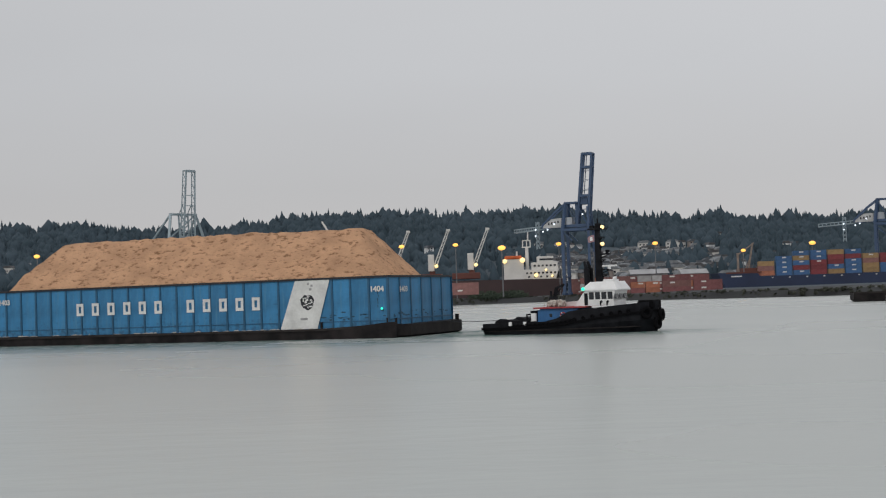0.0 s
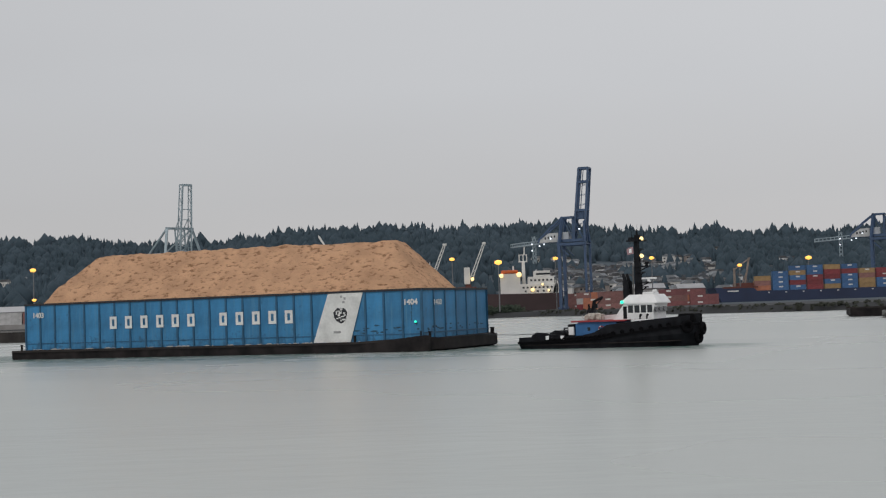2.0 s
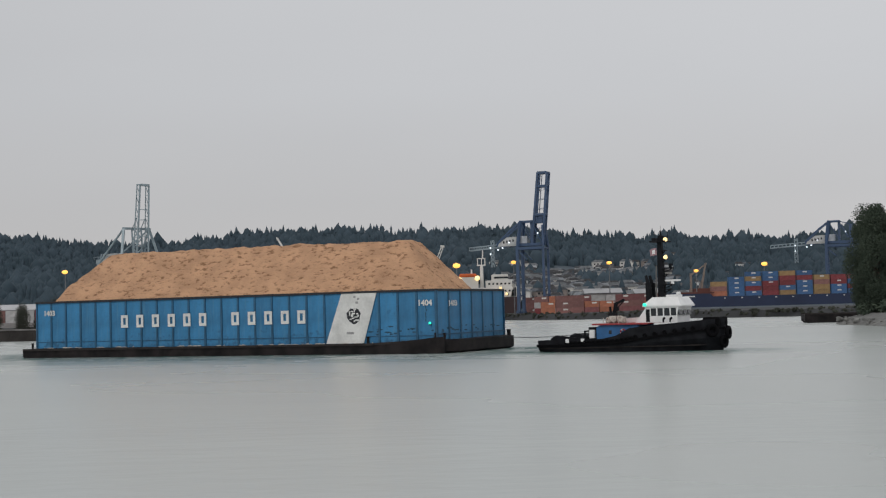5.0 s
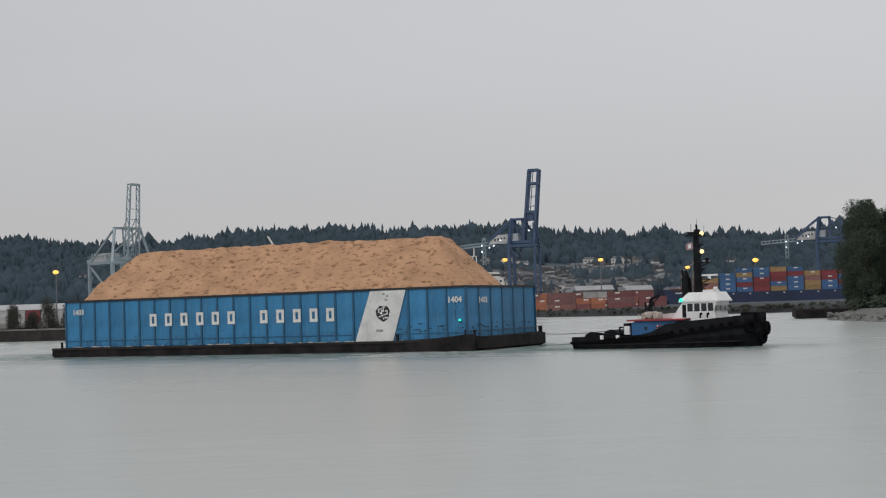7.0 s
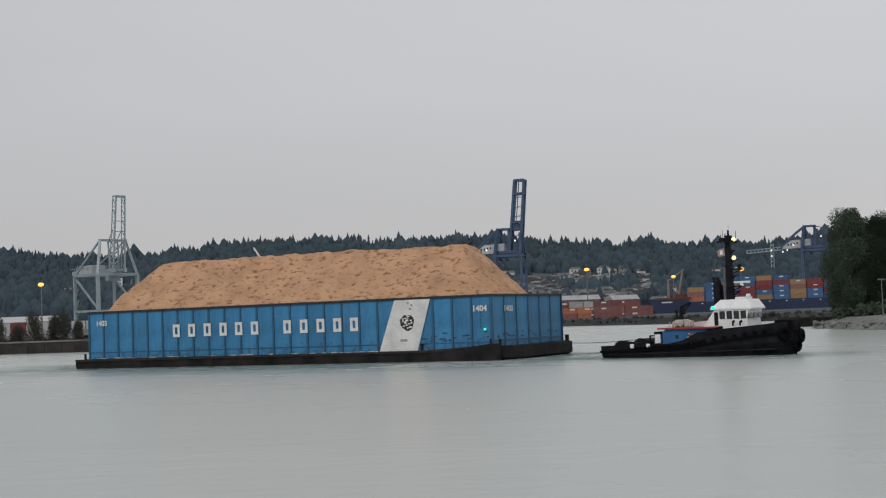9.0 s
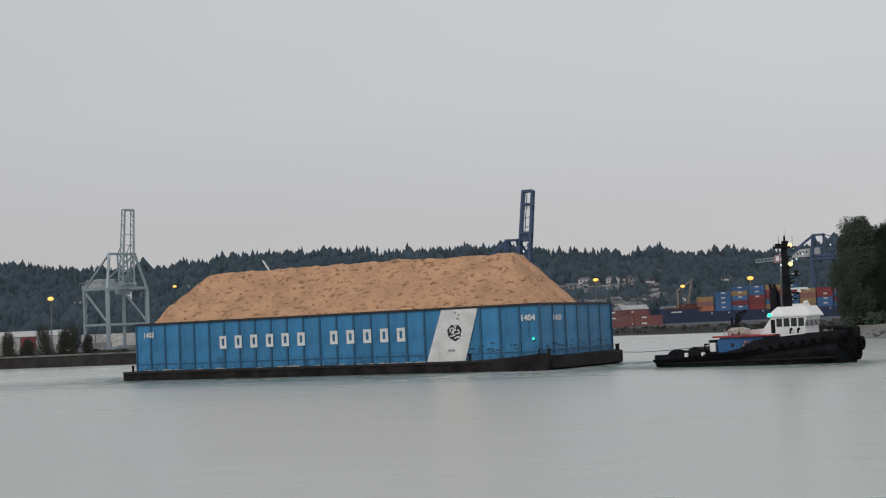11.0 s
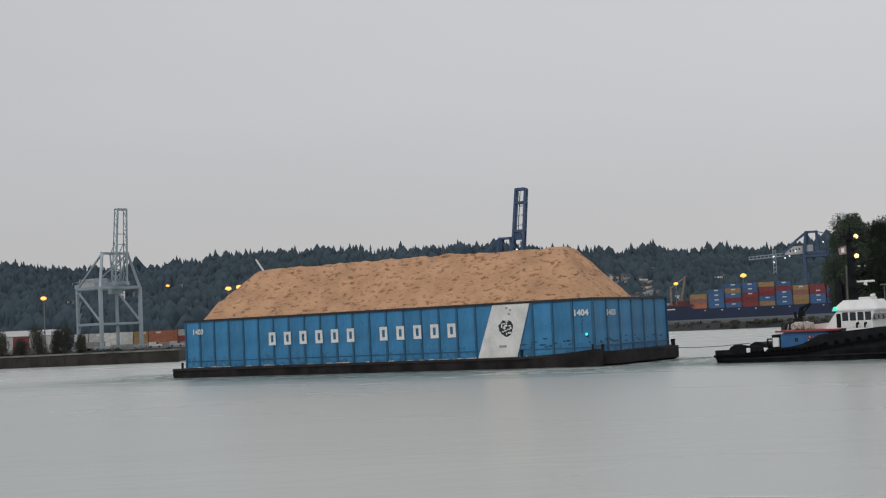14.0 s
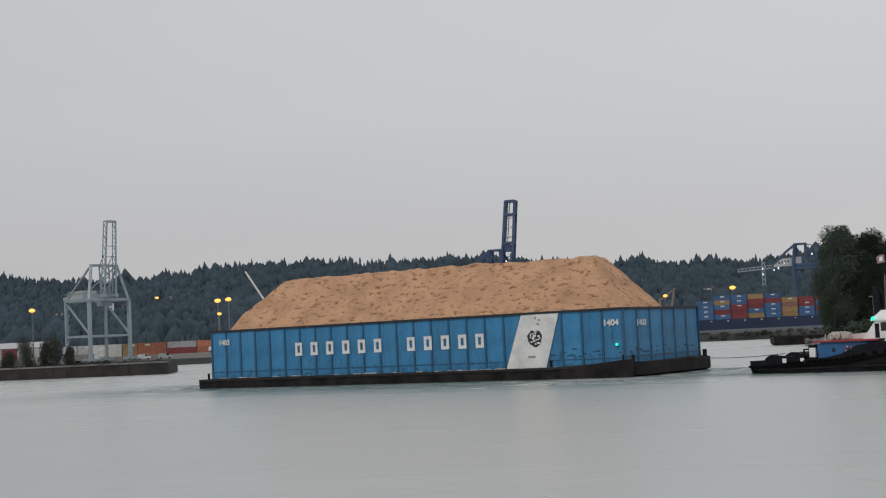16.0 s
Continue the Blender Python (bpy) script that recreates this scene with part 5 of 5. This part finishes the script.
def container_proto(material, name="shipping_container", length=6.06):
    bm = B()
    box(bm, 0, 0, 0.0, length, 2.44, 2.55, 0.03)
    n = int(length / 0.3)
    for i in range(n):
        x = 0.18 + (length - 0.36) * i / n
        box(bm, x, -0.035, 0.2, x + 0.13, 0.0, 2.4)
    for x in (0, length - 0.12):
        box(bm, x, -0.05, 0, x + 0.12, 0.0, 2.58)
    box(bm, 0, -0.05, 0, length, 0, 0.14)
    box(bm, 0, -0.05, 2.45, length, 0, 2.59)
    return finish(name, bm, material)


CONTAINER_COLOURS = {
    "blue": (0.05, 0.13, 0.28), "red": (0.22, 0.042, 0.048), "brown": (0.24, 0.115, 0.105), "orange": (0.40, 0.15, 0.085),
    "yellow": (0.34, 0.22, 0.10), "grey": (0.42, 0.42, 0.42), "white": (0.62, 0.62, 0.60), "maroon": (0.21, 0.078, 0.080)}
CONTAINER = {}
for key, col in CONTAINER_COLOURS.items():
    m_ = mat(key + "_container_paint", col, 0.55, vary=0.25, scale=0.5, per_object=0.15)
    CONTAINER[key] = (container_proto(m_), container_proto(m_, length=12.19), container_proto(m_, length=8.1))
bm_ = B()
box(bm_, 0, -0.06, 0, 2.1, -0.045, 0.65)
MARK = finish("marking_panel", bm_, SHIP_WHITE)


def container(key, x, y, z, long=False, group="", mark=False, yaw=0):
    ob = new("shipping_container", CONTAINER[key][1 if long else 0])
    tagged(ob, f"{key} corrugated steel shipping container in a stack", "container", group)
    ob.matrix_world = pose(x, y, z, 0, 0, yaw)
    if mark:
        part("marking_panel", MARK, SHIP_WHITE, ob, "pale unreadable marking").matrix_basis = pose(3.2, 0, 1.5)
    return ob


def ship_container(key, x, y, z, mark=False):
    ob = container(key, x, y, z, False, "containers on the ship's deck", mark)
    ob.data = CONTAINER[key][2]
    ob.matrix_world = pose(x, y, z) @ Matrix.Diagonal((1, 1, 0.94, 1))
    return ob


def build_yard():
    rnd = random.Random(21)
    slab = B()
    box(slab, -330, 574, 1.5, -76, 745, 4.58, 0.1)
    tagged(new("quay", finish("quay", slab, mat("pale_quay_concrete", (0.27, 0.26, 0.255), 0.9, vary=0.35, scale=0.1, fine=1.0))), "pale concrete quay of the container terminal", "quay", kind="structure")
    # row on the quay by the grey crane
    row = [("grey", 1), ("brown", 1), ("grey", 1), ("red", 0), ("grey", 1), ("blue", 0), ("grey", 0), ("grey", 0), ("white", 1), ("yellow", 0), ("orange", 1), ("red", 1), ("orange", 1), ("brown", 1), ("red", 1), ("maroon", 1), ("brown", 1), ("orange", 1), ("brown", 1)]
    x = -216.5
    for key, lng in row:
        for k in range(2):
            kk = key if k == 0 or key in ("white", "yellow", "blue") or rnd.random() < 0.6 else rnd.choice(("brown", "red", "orange", "grey"))
            container(kk, x, 582 + rnd.uniform(-0.2, 0.2), 4.6 + 2.6 * k, lng, "containers on the quay", mark=rnd.random() < 0.25)
        x += 12.6 if lng else 6.4
    # stacks in the middle yard, red, brown and orange, three high
    for r, yy in enumerate((590, 603, 640)):
        x = 38 - r * 2
        while x < 84 + 3 * r:
            lng = rnd.random() < 0.62
            key = rnd.choice(("brown", "maroon", "brown", "maroon", "grey"))
            n = rnd.choice((2, 3, 3)) if r == 0 else 3
            for k in range(n):
                container(key if rnd.random() < 0.4 else rnd.choice(("brown", "maroon", "brown", "maroon", "red", "grey", "orange", "orange", "white")), x, yy, 2.3 + 2.6 * k, lng, "containers in the yard", mark=rnd.random() < 0.45)
            x += (12.19 if lng else 6.06) + rnd.choice((0.3, 0.3, 1.2))


def light_mast(x, y, z, h, lit=SODIUM, heads=1, r=0.9):
    t = thing("high_mast_light", "tall grey light mast with glowing sodium lamps", "light mast", "terminal lights")
    bm = B()
    tube(bm, (0, 0, 0), (0, 0, h - z), 0.3, 0.18)
    part("pole", bm, POLE, t)
    bm = B()
    box(bm, -1.0, -0.3, h - z + 0.2, 1.0, 0.3, h - z + 0.6, 0.1)
    part("head_frame", bm, POLE, t)
    # lamp spheres are oversized: the halo round each lamp is modelled in
    for i in range(heads):
        bm = B()
        bmesh.ops.create_icosphere(bm, subdivisions=2, radius=r, matrix=Matrix.Translation(((i - (heads - 1) / 2) * 1.5, -0.5, h - z)) @ Matrix.Diagonal((1, 0.8, 0.62, 1)))
        part("lamp", bm, lit, t, "glowing sodium lamp")
    t.matrix_world = pose(x, y, z)
    return t


def build_container_ship():
    s = thing("container_ship", "navy-blue container ship moored behind the low bank", "ship")
    bm = B()
    outline = [(112.0, 10.9), (132, 10.2), (133.5, 8.6), (360, 8.6), (360, -1), (120, -1), (115.5, 3.0)]
    prism(bm, outline, "y", 700, 728)
    part("hull", bm, SHIP_BLUE, s, "navy painted hull")
    bm = B()
    box(bm, 116, 699.8, 10.3, 134, 700.3, 11.1)
    part("bulwark", bm, OXIDE, s)
    for i in range(14):
        bm = B()
        box(bm, 139 + i * 8.7, 699.7, 7.4, 139.8 + i * 8.7, 699.95, 7.9, 0.05)
        part("deck_opening", bm, SHIP_WHITE, s)
    bm = B()
    box(bm, 118.5, 699.8, 8.6, 124, 699.95, 9.2)
    part("hull_marking", bm, SHIP_WHITE, s, "pale unreadable hull marking")
    bm = B()
    beam(bm, (124, 710, 11), (124, 710, 21), 1.0)
    beam(bm, (129, 710, 11), (131.8, 710, 26), 0.8)
    beam(bm, (124, 710, 20), (132.5, 710, 26), 0.6)
    beam(bm, (127, 710, 11), (131, 710, 20), 0.5)
    part("foremast", bm, mat("weathered_brown_mast", (0.25, 0.2, 0.17), 0.7), s)
    bm = B()
    box(bm, 125, 705, 10, 138, 722, 13.0, 0.1)
    part("deck_store", bm, OXIDE, s)
    # deck cargo in columns
    cols = [("blue", "blue", "blue", "blue"), ("blue", "red", "blue", "yellow", "blue"), ("red", "red", "red", "blue", "blue"), ("yellow", "blue", "red", "red", "yellow"),
            ("blue", "blue", "blue", "red", "blue"), ("yellow", "yellow", "brown", "yellow"), ("blue", "blue", "red", "red"), ("blue", "red", "blue", "maroon"), ("red", "blue", "blue", "brown", "red"), ("blue", "red", "red", "blue", "blue"),
            ("blue", "yellow", "red", "blue", "red"), ("red", "red", "blue", "blue", "yellow"), ("blue", "blue", "red", "red", "blue")]
    x = 141.5
    for i, col in enumerate(cols):
        for k, key in enumerate(col):
            if key:
                ship_container(key, x, 700.6, 8.62 + 2.45 * k, mark=key == "blue" or (i + k) % 4 == 0)
        x += 8.75
    for j in range(3):
        for k in range(3 - j):
            ship_container(("orange", "brown", "yellow")[(j + k) % 3], 132.6 + 0.2 * j, 701 + 2.6 * j, 8.8 + 2.45 * k)


def build_bulk_carrier():
    s = thing("bulk_carrier", "dark bulk carrier with white deckhouse and lit deck cranes", "ship")
    bm = B()
    prism(bm, [(-104, 12.6), (34, 11.0), (33.5, -1), (-98, -1)], "y", 680, 706)
    part("hull", bm, SHIP_DARK, s, "dark hull")
    bm = B()
    for i in range(3):
        box(bm, -62 + i * 19.5, 684, 12.5, -48 + i * 19.5, 702, 15.5, 0.2)
    part("hatch_cover", bm, OXIDE, s, "red oxide hatch covers")
    for i, x in enumerate((-53.5, -33.2, -13.2)):
        cr = B()
        box(cr, x - 1.4, 690, 12.5, x + 1.4, 693, 17.0, 0.2)
        part("crane_post", cr, OXIDE, s)
        bm = B()
        box(bm, x - 2.0, 689.5, 17.0, x + 1.0, 693.5, 25.5, 0.3)
        tower = part("crane_house", bm, SHIP_WHITE, s, "white deck crane house")
        bm = B()
        for dx_ in (-0.75, 0.75):
            for dy in (-1, 1):
                beam(bm, (x + 1.0 + dx_, 691.5 + dy, 18.3), (x + 8.6 + dx_ * 0.7, 691.5 + dy * 0.5, 37.5), 0.42)
        for k in range(9):
            f = k / 9
            beam(bm, (x + 0.25 + 7.6 * f, 690.5, 18.3 + 19.2 * f), (x + 1.7 + 7.6 * (f + 0.11), 690.6, 18.3 + 19.2 * (f + 0.11)), 0.16)
        box(bm, x + 7.6, 690.6, 37.0, x + 9.6, 692.4, 38.1, 0.1)
        part("jib", bm, SHIP_WHITE, tower, "white raised crane jib")
        bm = B()
        bmesh.ops.create_icosphere(bm, subdivisions=2, radius=0.95, matrix=Matrix.Translation((x + 2.2, 688.6, 19.5)))
        part("floodlight", bm, WARM, s, "glowing warm floodlight")
    bm = B()
    beam(bm, (-79, 691.5, 12), (-79, 691.5, 29), 2.2)
    part("crane_post", bm, SHIP_WHITE, s)
    bm = B()
    beam(bm, (-78.5, 691, 27.5), (-88.5, 691, 44), 0.9)
    beam(bm, (-79.3, 691, 29.5), (-88.8, 691, 44.5), 0.4)
    part("jib", bm, SHIP_WHITE, s, "white raised crane jib")
    bm = B()
    box(bm, 3, 684, 11, 13, 704, 21.5, 0.2)
    box(bm, 13, 684, 11, 32, 704, 16, 0.2)
    box(bm, 17, 685, 16, 30, 703, 19.5, 0.2)
    box(bm, 20, 685.5, 19.5, 28, 702, 22.5, 0.2)
    prism(bm, [(31, 18), (34, 12), (32, 11), (29, 11)], "y", 684, 704)
    house = part("deckhouse", bm, SHIP_WHITE, s, "white multi-deck accommodation house")
    bm = B()
    box(bm, -0.5, -0.06, -0.45, 0.5, 0.06, 0.45)
    pane = finish("window", bm, GLASS_DARK)
    for k, (z, xs) in enumerate(((20.9, range(21, 28)), (17.8, range(18, 30, 2)), (14.2, range(14, 31, 2)), (12.3, range(15, 31, 3)))):
        for x in xs:
            part("window", pane, GLASS_DARK, house).matrix_basis = pose(x + 0.5, (685.45 if k == 0 else 684.95 if k == 1 else 683.95), z)
    bm = B()
    box(bm, 3.5, 683.5, 21.5, 12, 690, 23.2, 0.5)
    part("lifeboat", bm, ORANGE, s, "orange lifeboat")
    bm = B()
    tube(bm, (15, 694, 16), (15, 694, 27.6), 0.95, 0.8)
    for dx_ in (-2.0, 0.0, 1.8):
        beam(bm, (15 + dx_, 694, 27.4), (15 + dx_, 694, 31.2), 0.5)
    beam(bm, (12.6, 694, 27.6), (17.0, 694, 27.6), 0.6)
    beam(bm, (12.8, 694, 31.0), (16.9, 694, 31.0), 0.4)
    tube(bm, (15.6, 694, 31), (15.8, 694, 35.6), 0.4, 0.25)
    tube(bm, (9.8, 692, 21), (9.8, 692, 25.5), 0.5, 0.4)
    part("radar_mast", bm, SHIP_WHITE, s, "pale radar mast")
    for x, y, z, r in ((3.5, 683, 20.5, 1.1), (12.5, 683, 20.8, 1.3), (19, 683, 13.0, 1.0), (24, 683, 15.6, 0.6), (27, 683, 12.5, 0.6)):
        bm = B()
        bmesh.ops.create_icosphere(bm, subdivisions=2, radius=r, matrix=Matrix.Translation((x, y, z)))
        part("floodlight", bm, WARM, s, "glowing warm floodlight")


def house_proto(wall, roof, w, d, h, label):
    t = thing("house", label, "house", "hillside houses")
    bm = B()
    box(bm, -w / 2, -d / 2, -4, w / 2, d / 2, h)
    wl_ = part("wall", bm, wall, t)
    bm = B()
    prism(bm, [(-w / 2 - 0.5, h - 0.1), (w / 2 + 0.5, h - 0.1), (w * 0.3, h + 1.7), (-w * 0.3, h + 1.7)], "y", -d / 2 - 0.6, d / 2 + 0.6)
    part("roof", bm, roof, t)
    bm = B()
    box(bm, -0.7, -0.08, -0.6, 0.7, 0.08, 0.6)
    pane = finish("window", bm, GLASS_DARK)
    for zz in ((1.4, 4.2) if h > 5 else (1.5,)):
        for k in range(int(w // 3)):
            part("window", pane, GLASS_DARK, wl_).matrix_basis = pose(-w / 2 + 1.8 + 3 * k, -d / 2, zz)
    return t


def build_houses():
    rnd = random.Random(17)
    walls = [mat("house_siding_" + k, c, 0.7, vary=0.12, scale=0.2) for k, c in (("white", (0.8, 0.8, 0.8)), ("cream", (0.66, 0.64, 0.61)), ("grey", (0.58, 0.60, 0.63)), ("tan", (0.30, 0.26, 0.24)))]
    roofs = [mat("roof_shingle_" + k, c, 0.85, vary=0.25, scale=0.5) for k, c in (("grey", (0.10, 0.11, 0.125)), ("brown", (0.09, 0.09, 0.095)), ("pale", (0.22, 0.235, 0.25)))]
    protos = []
    for i, (w, d, h) in enumerate(((7, 5, 5.2), (9, 5, 4.6), (6, 5, 4.0), (8, 6, 5.6), (7, 5, 6.4), (11, 6, 6.2))):
        protos.append(house_proto(walls[i % 4], roofs[i % 3], w, d, h, ("white", "cream", "grey", "tan")[i % 4] + " two-storey house with a pitched roof on the hillside"))
    spots = []
    while len(spots) < 278:
        y = rnd.uniform(790, 1230) if len(spots) < 70 else rnd.uniform(850, 1100)
        x = (rnd.uniform(-0.02, 0.23) if len(spots) < 40 else rnd.uniform(0.035, 0.165)) * y
        if noise.noise((x * 0.012, y * 0.012, 3)) > -0.33 and all((x - a) ** 2 + (y - b) ** 2 > 8.0 ** 2 for a, b in spots):
            spots.append((x, y))
    spots += [(-238, 1300), (-226, 1310), (-285, 1250), (-420, 1200), (-405, 1215), (-432, 1190), (-250, 1180), (-262, 1215), (-305, 1150), (-130, 1250), (-60, 1200), (-45, 1260), (-235, 1290), (270, 1250), (-95, 1120), (-20, 1330), (120, 1350), (225, 1380)]
    for i, (x, y) in enumerate(spots):
        p = protos[i % 6]
        m = pose(x, y, land_z(x, y) + 0.6, 0, 0, rnd.uniform(-35, 35))
        if i < 6:
            p.matrix_world = m
        else:
            copy_thing(p, m)


def build_sheds():
    t = thing("warehouse", "long low grey warehouse behind the jetty", "warehouse")
    bm = B()
    box(bm, -280, 606, 4.5, -170, 636, 10.4)
    part("wall", bm, mat("grey_cladding", (0.34, 0.34, 0.35), 0.6, vary=0.15, scale=0.1), t)
    bm = B()
    prism(bm, [(605, 10.3), (637, 10.3), (621, 12.9)], "x", -281, -169)
    part("roof", bm, mat("pale_metal_roof", (0.46, 0.46, 0.47), 0.5, vary=0.15, scale=0.1), t)
    for n_, (x0, x1, y0, zt) in enumerate(((74, 94, 760, 12.6), (104, 118, 775, 12.0))):
        t = thing("warehouse", "low warehouse with a pale metal roof below the hillside houses", "warehouse")
        bm = B()
        box(bm, x0, y0, 2.5, x1, y0 + 18, zt)
        part("wall", bm, mat("taupe_cladding", (0.22, 0.20, 0.20), 0.7, vary=0.25, scale=0.2), t)
        bm = B()
        prism(bm, [(y0 - 0.8, zt - 0.1), (y0 + 18.8, zt - 0.1), (y0 + 9, zt + 2.6)], "x", x0 - 0.8, x1 + 0.8)
        part("roof", bm, mat("pale_sheet_roof", (0.36, 0.36, 0.37), 0.6, vary=0.2, scale=0.2), t, "pale sheet-metal roof")
    truck = thing("truck", "grey truck parked on the quay under the crane", "truck")
    bm = B()
    box(bm, 0, 0, 1.0, 9, 2.5, 3.6, 0.1)
    part("box_body", bm, mat("grey_truck_body", (0.25, 0.25, 0.25), 0.6), truck)
    bm = B()
    box(bm, 9.2, 0.1, 0.8, 11.4, 2.4, 3.0, 0.2)
    part("cab", bm, SHIP_WHITE, truck)
    for x in (1.4, 2.7, 10.2):
        bm = B()
        tube(bm, (x, -0.05, 0.55), (x, 2.55, 0.55), 0.55, 0.55, 14)
        part("wheel", bm, RUBBER, truck)
    truck.matrix_world = pose(-146, 568, 2.55)


def parked_van(x, y, z, paint, label):
    t = thing("van", label, "van", "vehicles on the quay")
    bm = B()
    prism(bm, [(0, 0.5), (5.4, 0.5), (5.4, 1.2), (4.6, 1.35), (4.0, 2.25), (0.1, 2.3)], "y", 0, 2.0)
    part("body", bm, paint, t)
    bm = B()
    prism(bm, [(4.05, 1.4), (4.55, 1.4), (4.0, 2.15), (3.2, 2.15), (3.2, 1.4)], "y", -0.02, 2.02)
    part("window", bm, GLASS_DARK, t)
    for wx in (1.0, 4.4):
        bm = B()
        tube(bm, (wx, -0.05, 0.38), (wx, 2.05, 0.38), 0.38, 0.38, 12)
        part("wheel", bm, RUBBER, t)
    t.matrix_world = pose(x, y, z, 0, 0, 8)


GREY_VAN = mat("grey_van_paint", (0.35, 0.36, 0.37), 0.4, vary=0.15)
for vx, vy, vp, vl in ((-118.0, 564, SHIP_WHITE, "white van parked by the crane on the quay"), (-109.5, 565, GREY_VAN, "grey van parked on the quay"), (-90.5, 575.5, SHIP_WHITE, "white van parked beside the containers"), (-84.5, 575.5, SHIP_WHITE, "white van parked beside the containers"), (-158.0, 566, GREY_VAN, "grey van parked on the quay")):
    parked_van(vx, vy, 4.58 if vy > 574 else 2.75, vp, vl)
build_yard()
build_container_ship()
build_bulk_carrier()
sts_crane("grey steel ship-to-shore gantry crane with raised boom", -138.1, 563, 3.2, -44.0, GALV, 17, 18.5, 24.5, 38.4, 56.0, 2.2, boom_at=1.1, boom_half=2.7, apex_half=6.0)
blue_gantry("dark blue ship-to-shore gantry crane with raised boom", 31.6, 630, 3.0, 1.0)
blue_gantry("dark blue gantry crane with its boom lowered, behind the ship", 198.5, 722, 3.0, 1.04, raised=False)
# radii r include the lamps' halo, largest at the two brightest
for lx, ly, lh in ((2.0, 600, 24.6), (168.0, 735, 25.6), (73.7, 640, 25.4), (28.9, 640, 26.8), (-19.5, 640, 28.1), (-192.0, 562, 27.0), (-42.5, 606, 27.0), (-159.8, 562, 25.0), (-84.0, 563, 25.5), (-80, 566, 26.0)):
    light_mast(lx, ly, 3.0, lh, r=1.75 if lx in (2.0, 168.0) else 1.3)
light_mast(-191.0, 560, 3.0, 14.5, heads=1, r=0.95)
light_mast(-190.6, 558.5, 3.0, 7.3, heads=1, r=0.8)
light_mast(125.6, 703, 8.5, 22.1, heads=1, r=1.25)
light_mast(-83, 560, 3.0, 20.0, heads=1)
light_mast(135, 1300, land_z(135, 1300), 54.5, heads=1, r=1.15)
light_mast(-255, 1318, land_z(-255, 1318), 58.5, heads=1, r=1.9)
build_sheds()
build_houses()


# ---- what moves ----
def motions():
    rows_b, rows_l, rows_t = [], [], []
    for i in range(17):
        t = float(i)
        bx, by, ba = BARGE_AT(t)
        tx, ty, ta = TUG_AT(t)
        rows_b.append((t, pose(bx, by, 0, 0, 0, ba)))
        rows_t.append((t, pose(tx, ty, 0, 0, 0, ta)))
        # the towline points from the barge's bow to the tug's stern
        mb, mt = pose(bx, by, 0, 0, 0, ba), pose(tx, ty, 0, 0, 0, ta)
        a, b = mb @ Vector((2.2, WID / 2, 0)), mt @ Vector((3.4, 0, 0))
        rows_l.append((t, pose(a.x, a.y, 0, 0, 0, math.degrees(math.atan2(b.y - a.y, b.x - a.x))) @ pose(-2.2, 0, 0)))
    walk(barge, rows_b)
    walk(chips, rows_b)
    walk(tug, rows_t)
    walk(barge_ripples, rows_b)
    walk(tug_ripples, rows_t)
    walk(towline, rows_l)


def BARGE_AT(t):
    u = (t - 8) / 8
    return 4.67 + 17.69 * u - 0.56 * u * u, 158.29 - 8.71 * u - 0.61 * u * u, -27.86 - 7.09 * u + 0.26 * u * u


def TUG_AT(t):
    u = (t - 8) / 8
    return 18.77 + 18.01 * u - 0.65 * u * u, 153.84 - 12.03 * u + 0.46 * u * u, -32.64 - 6.09 * u


motions()
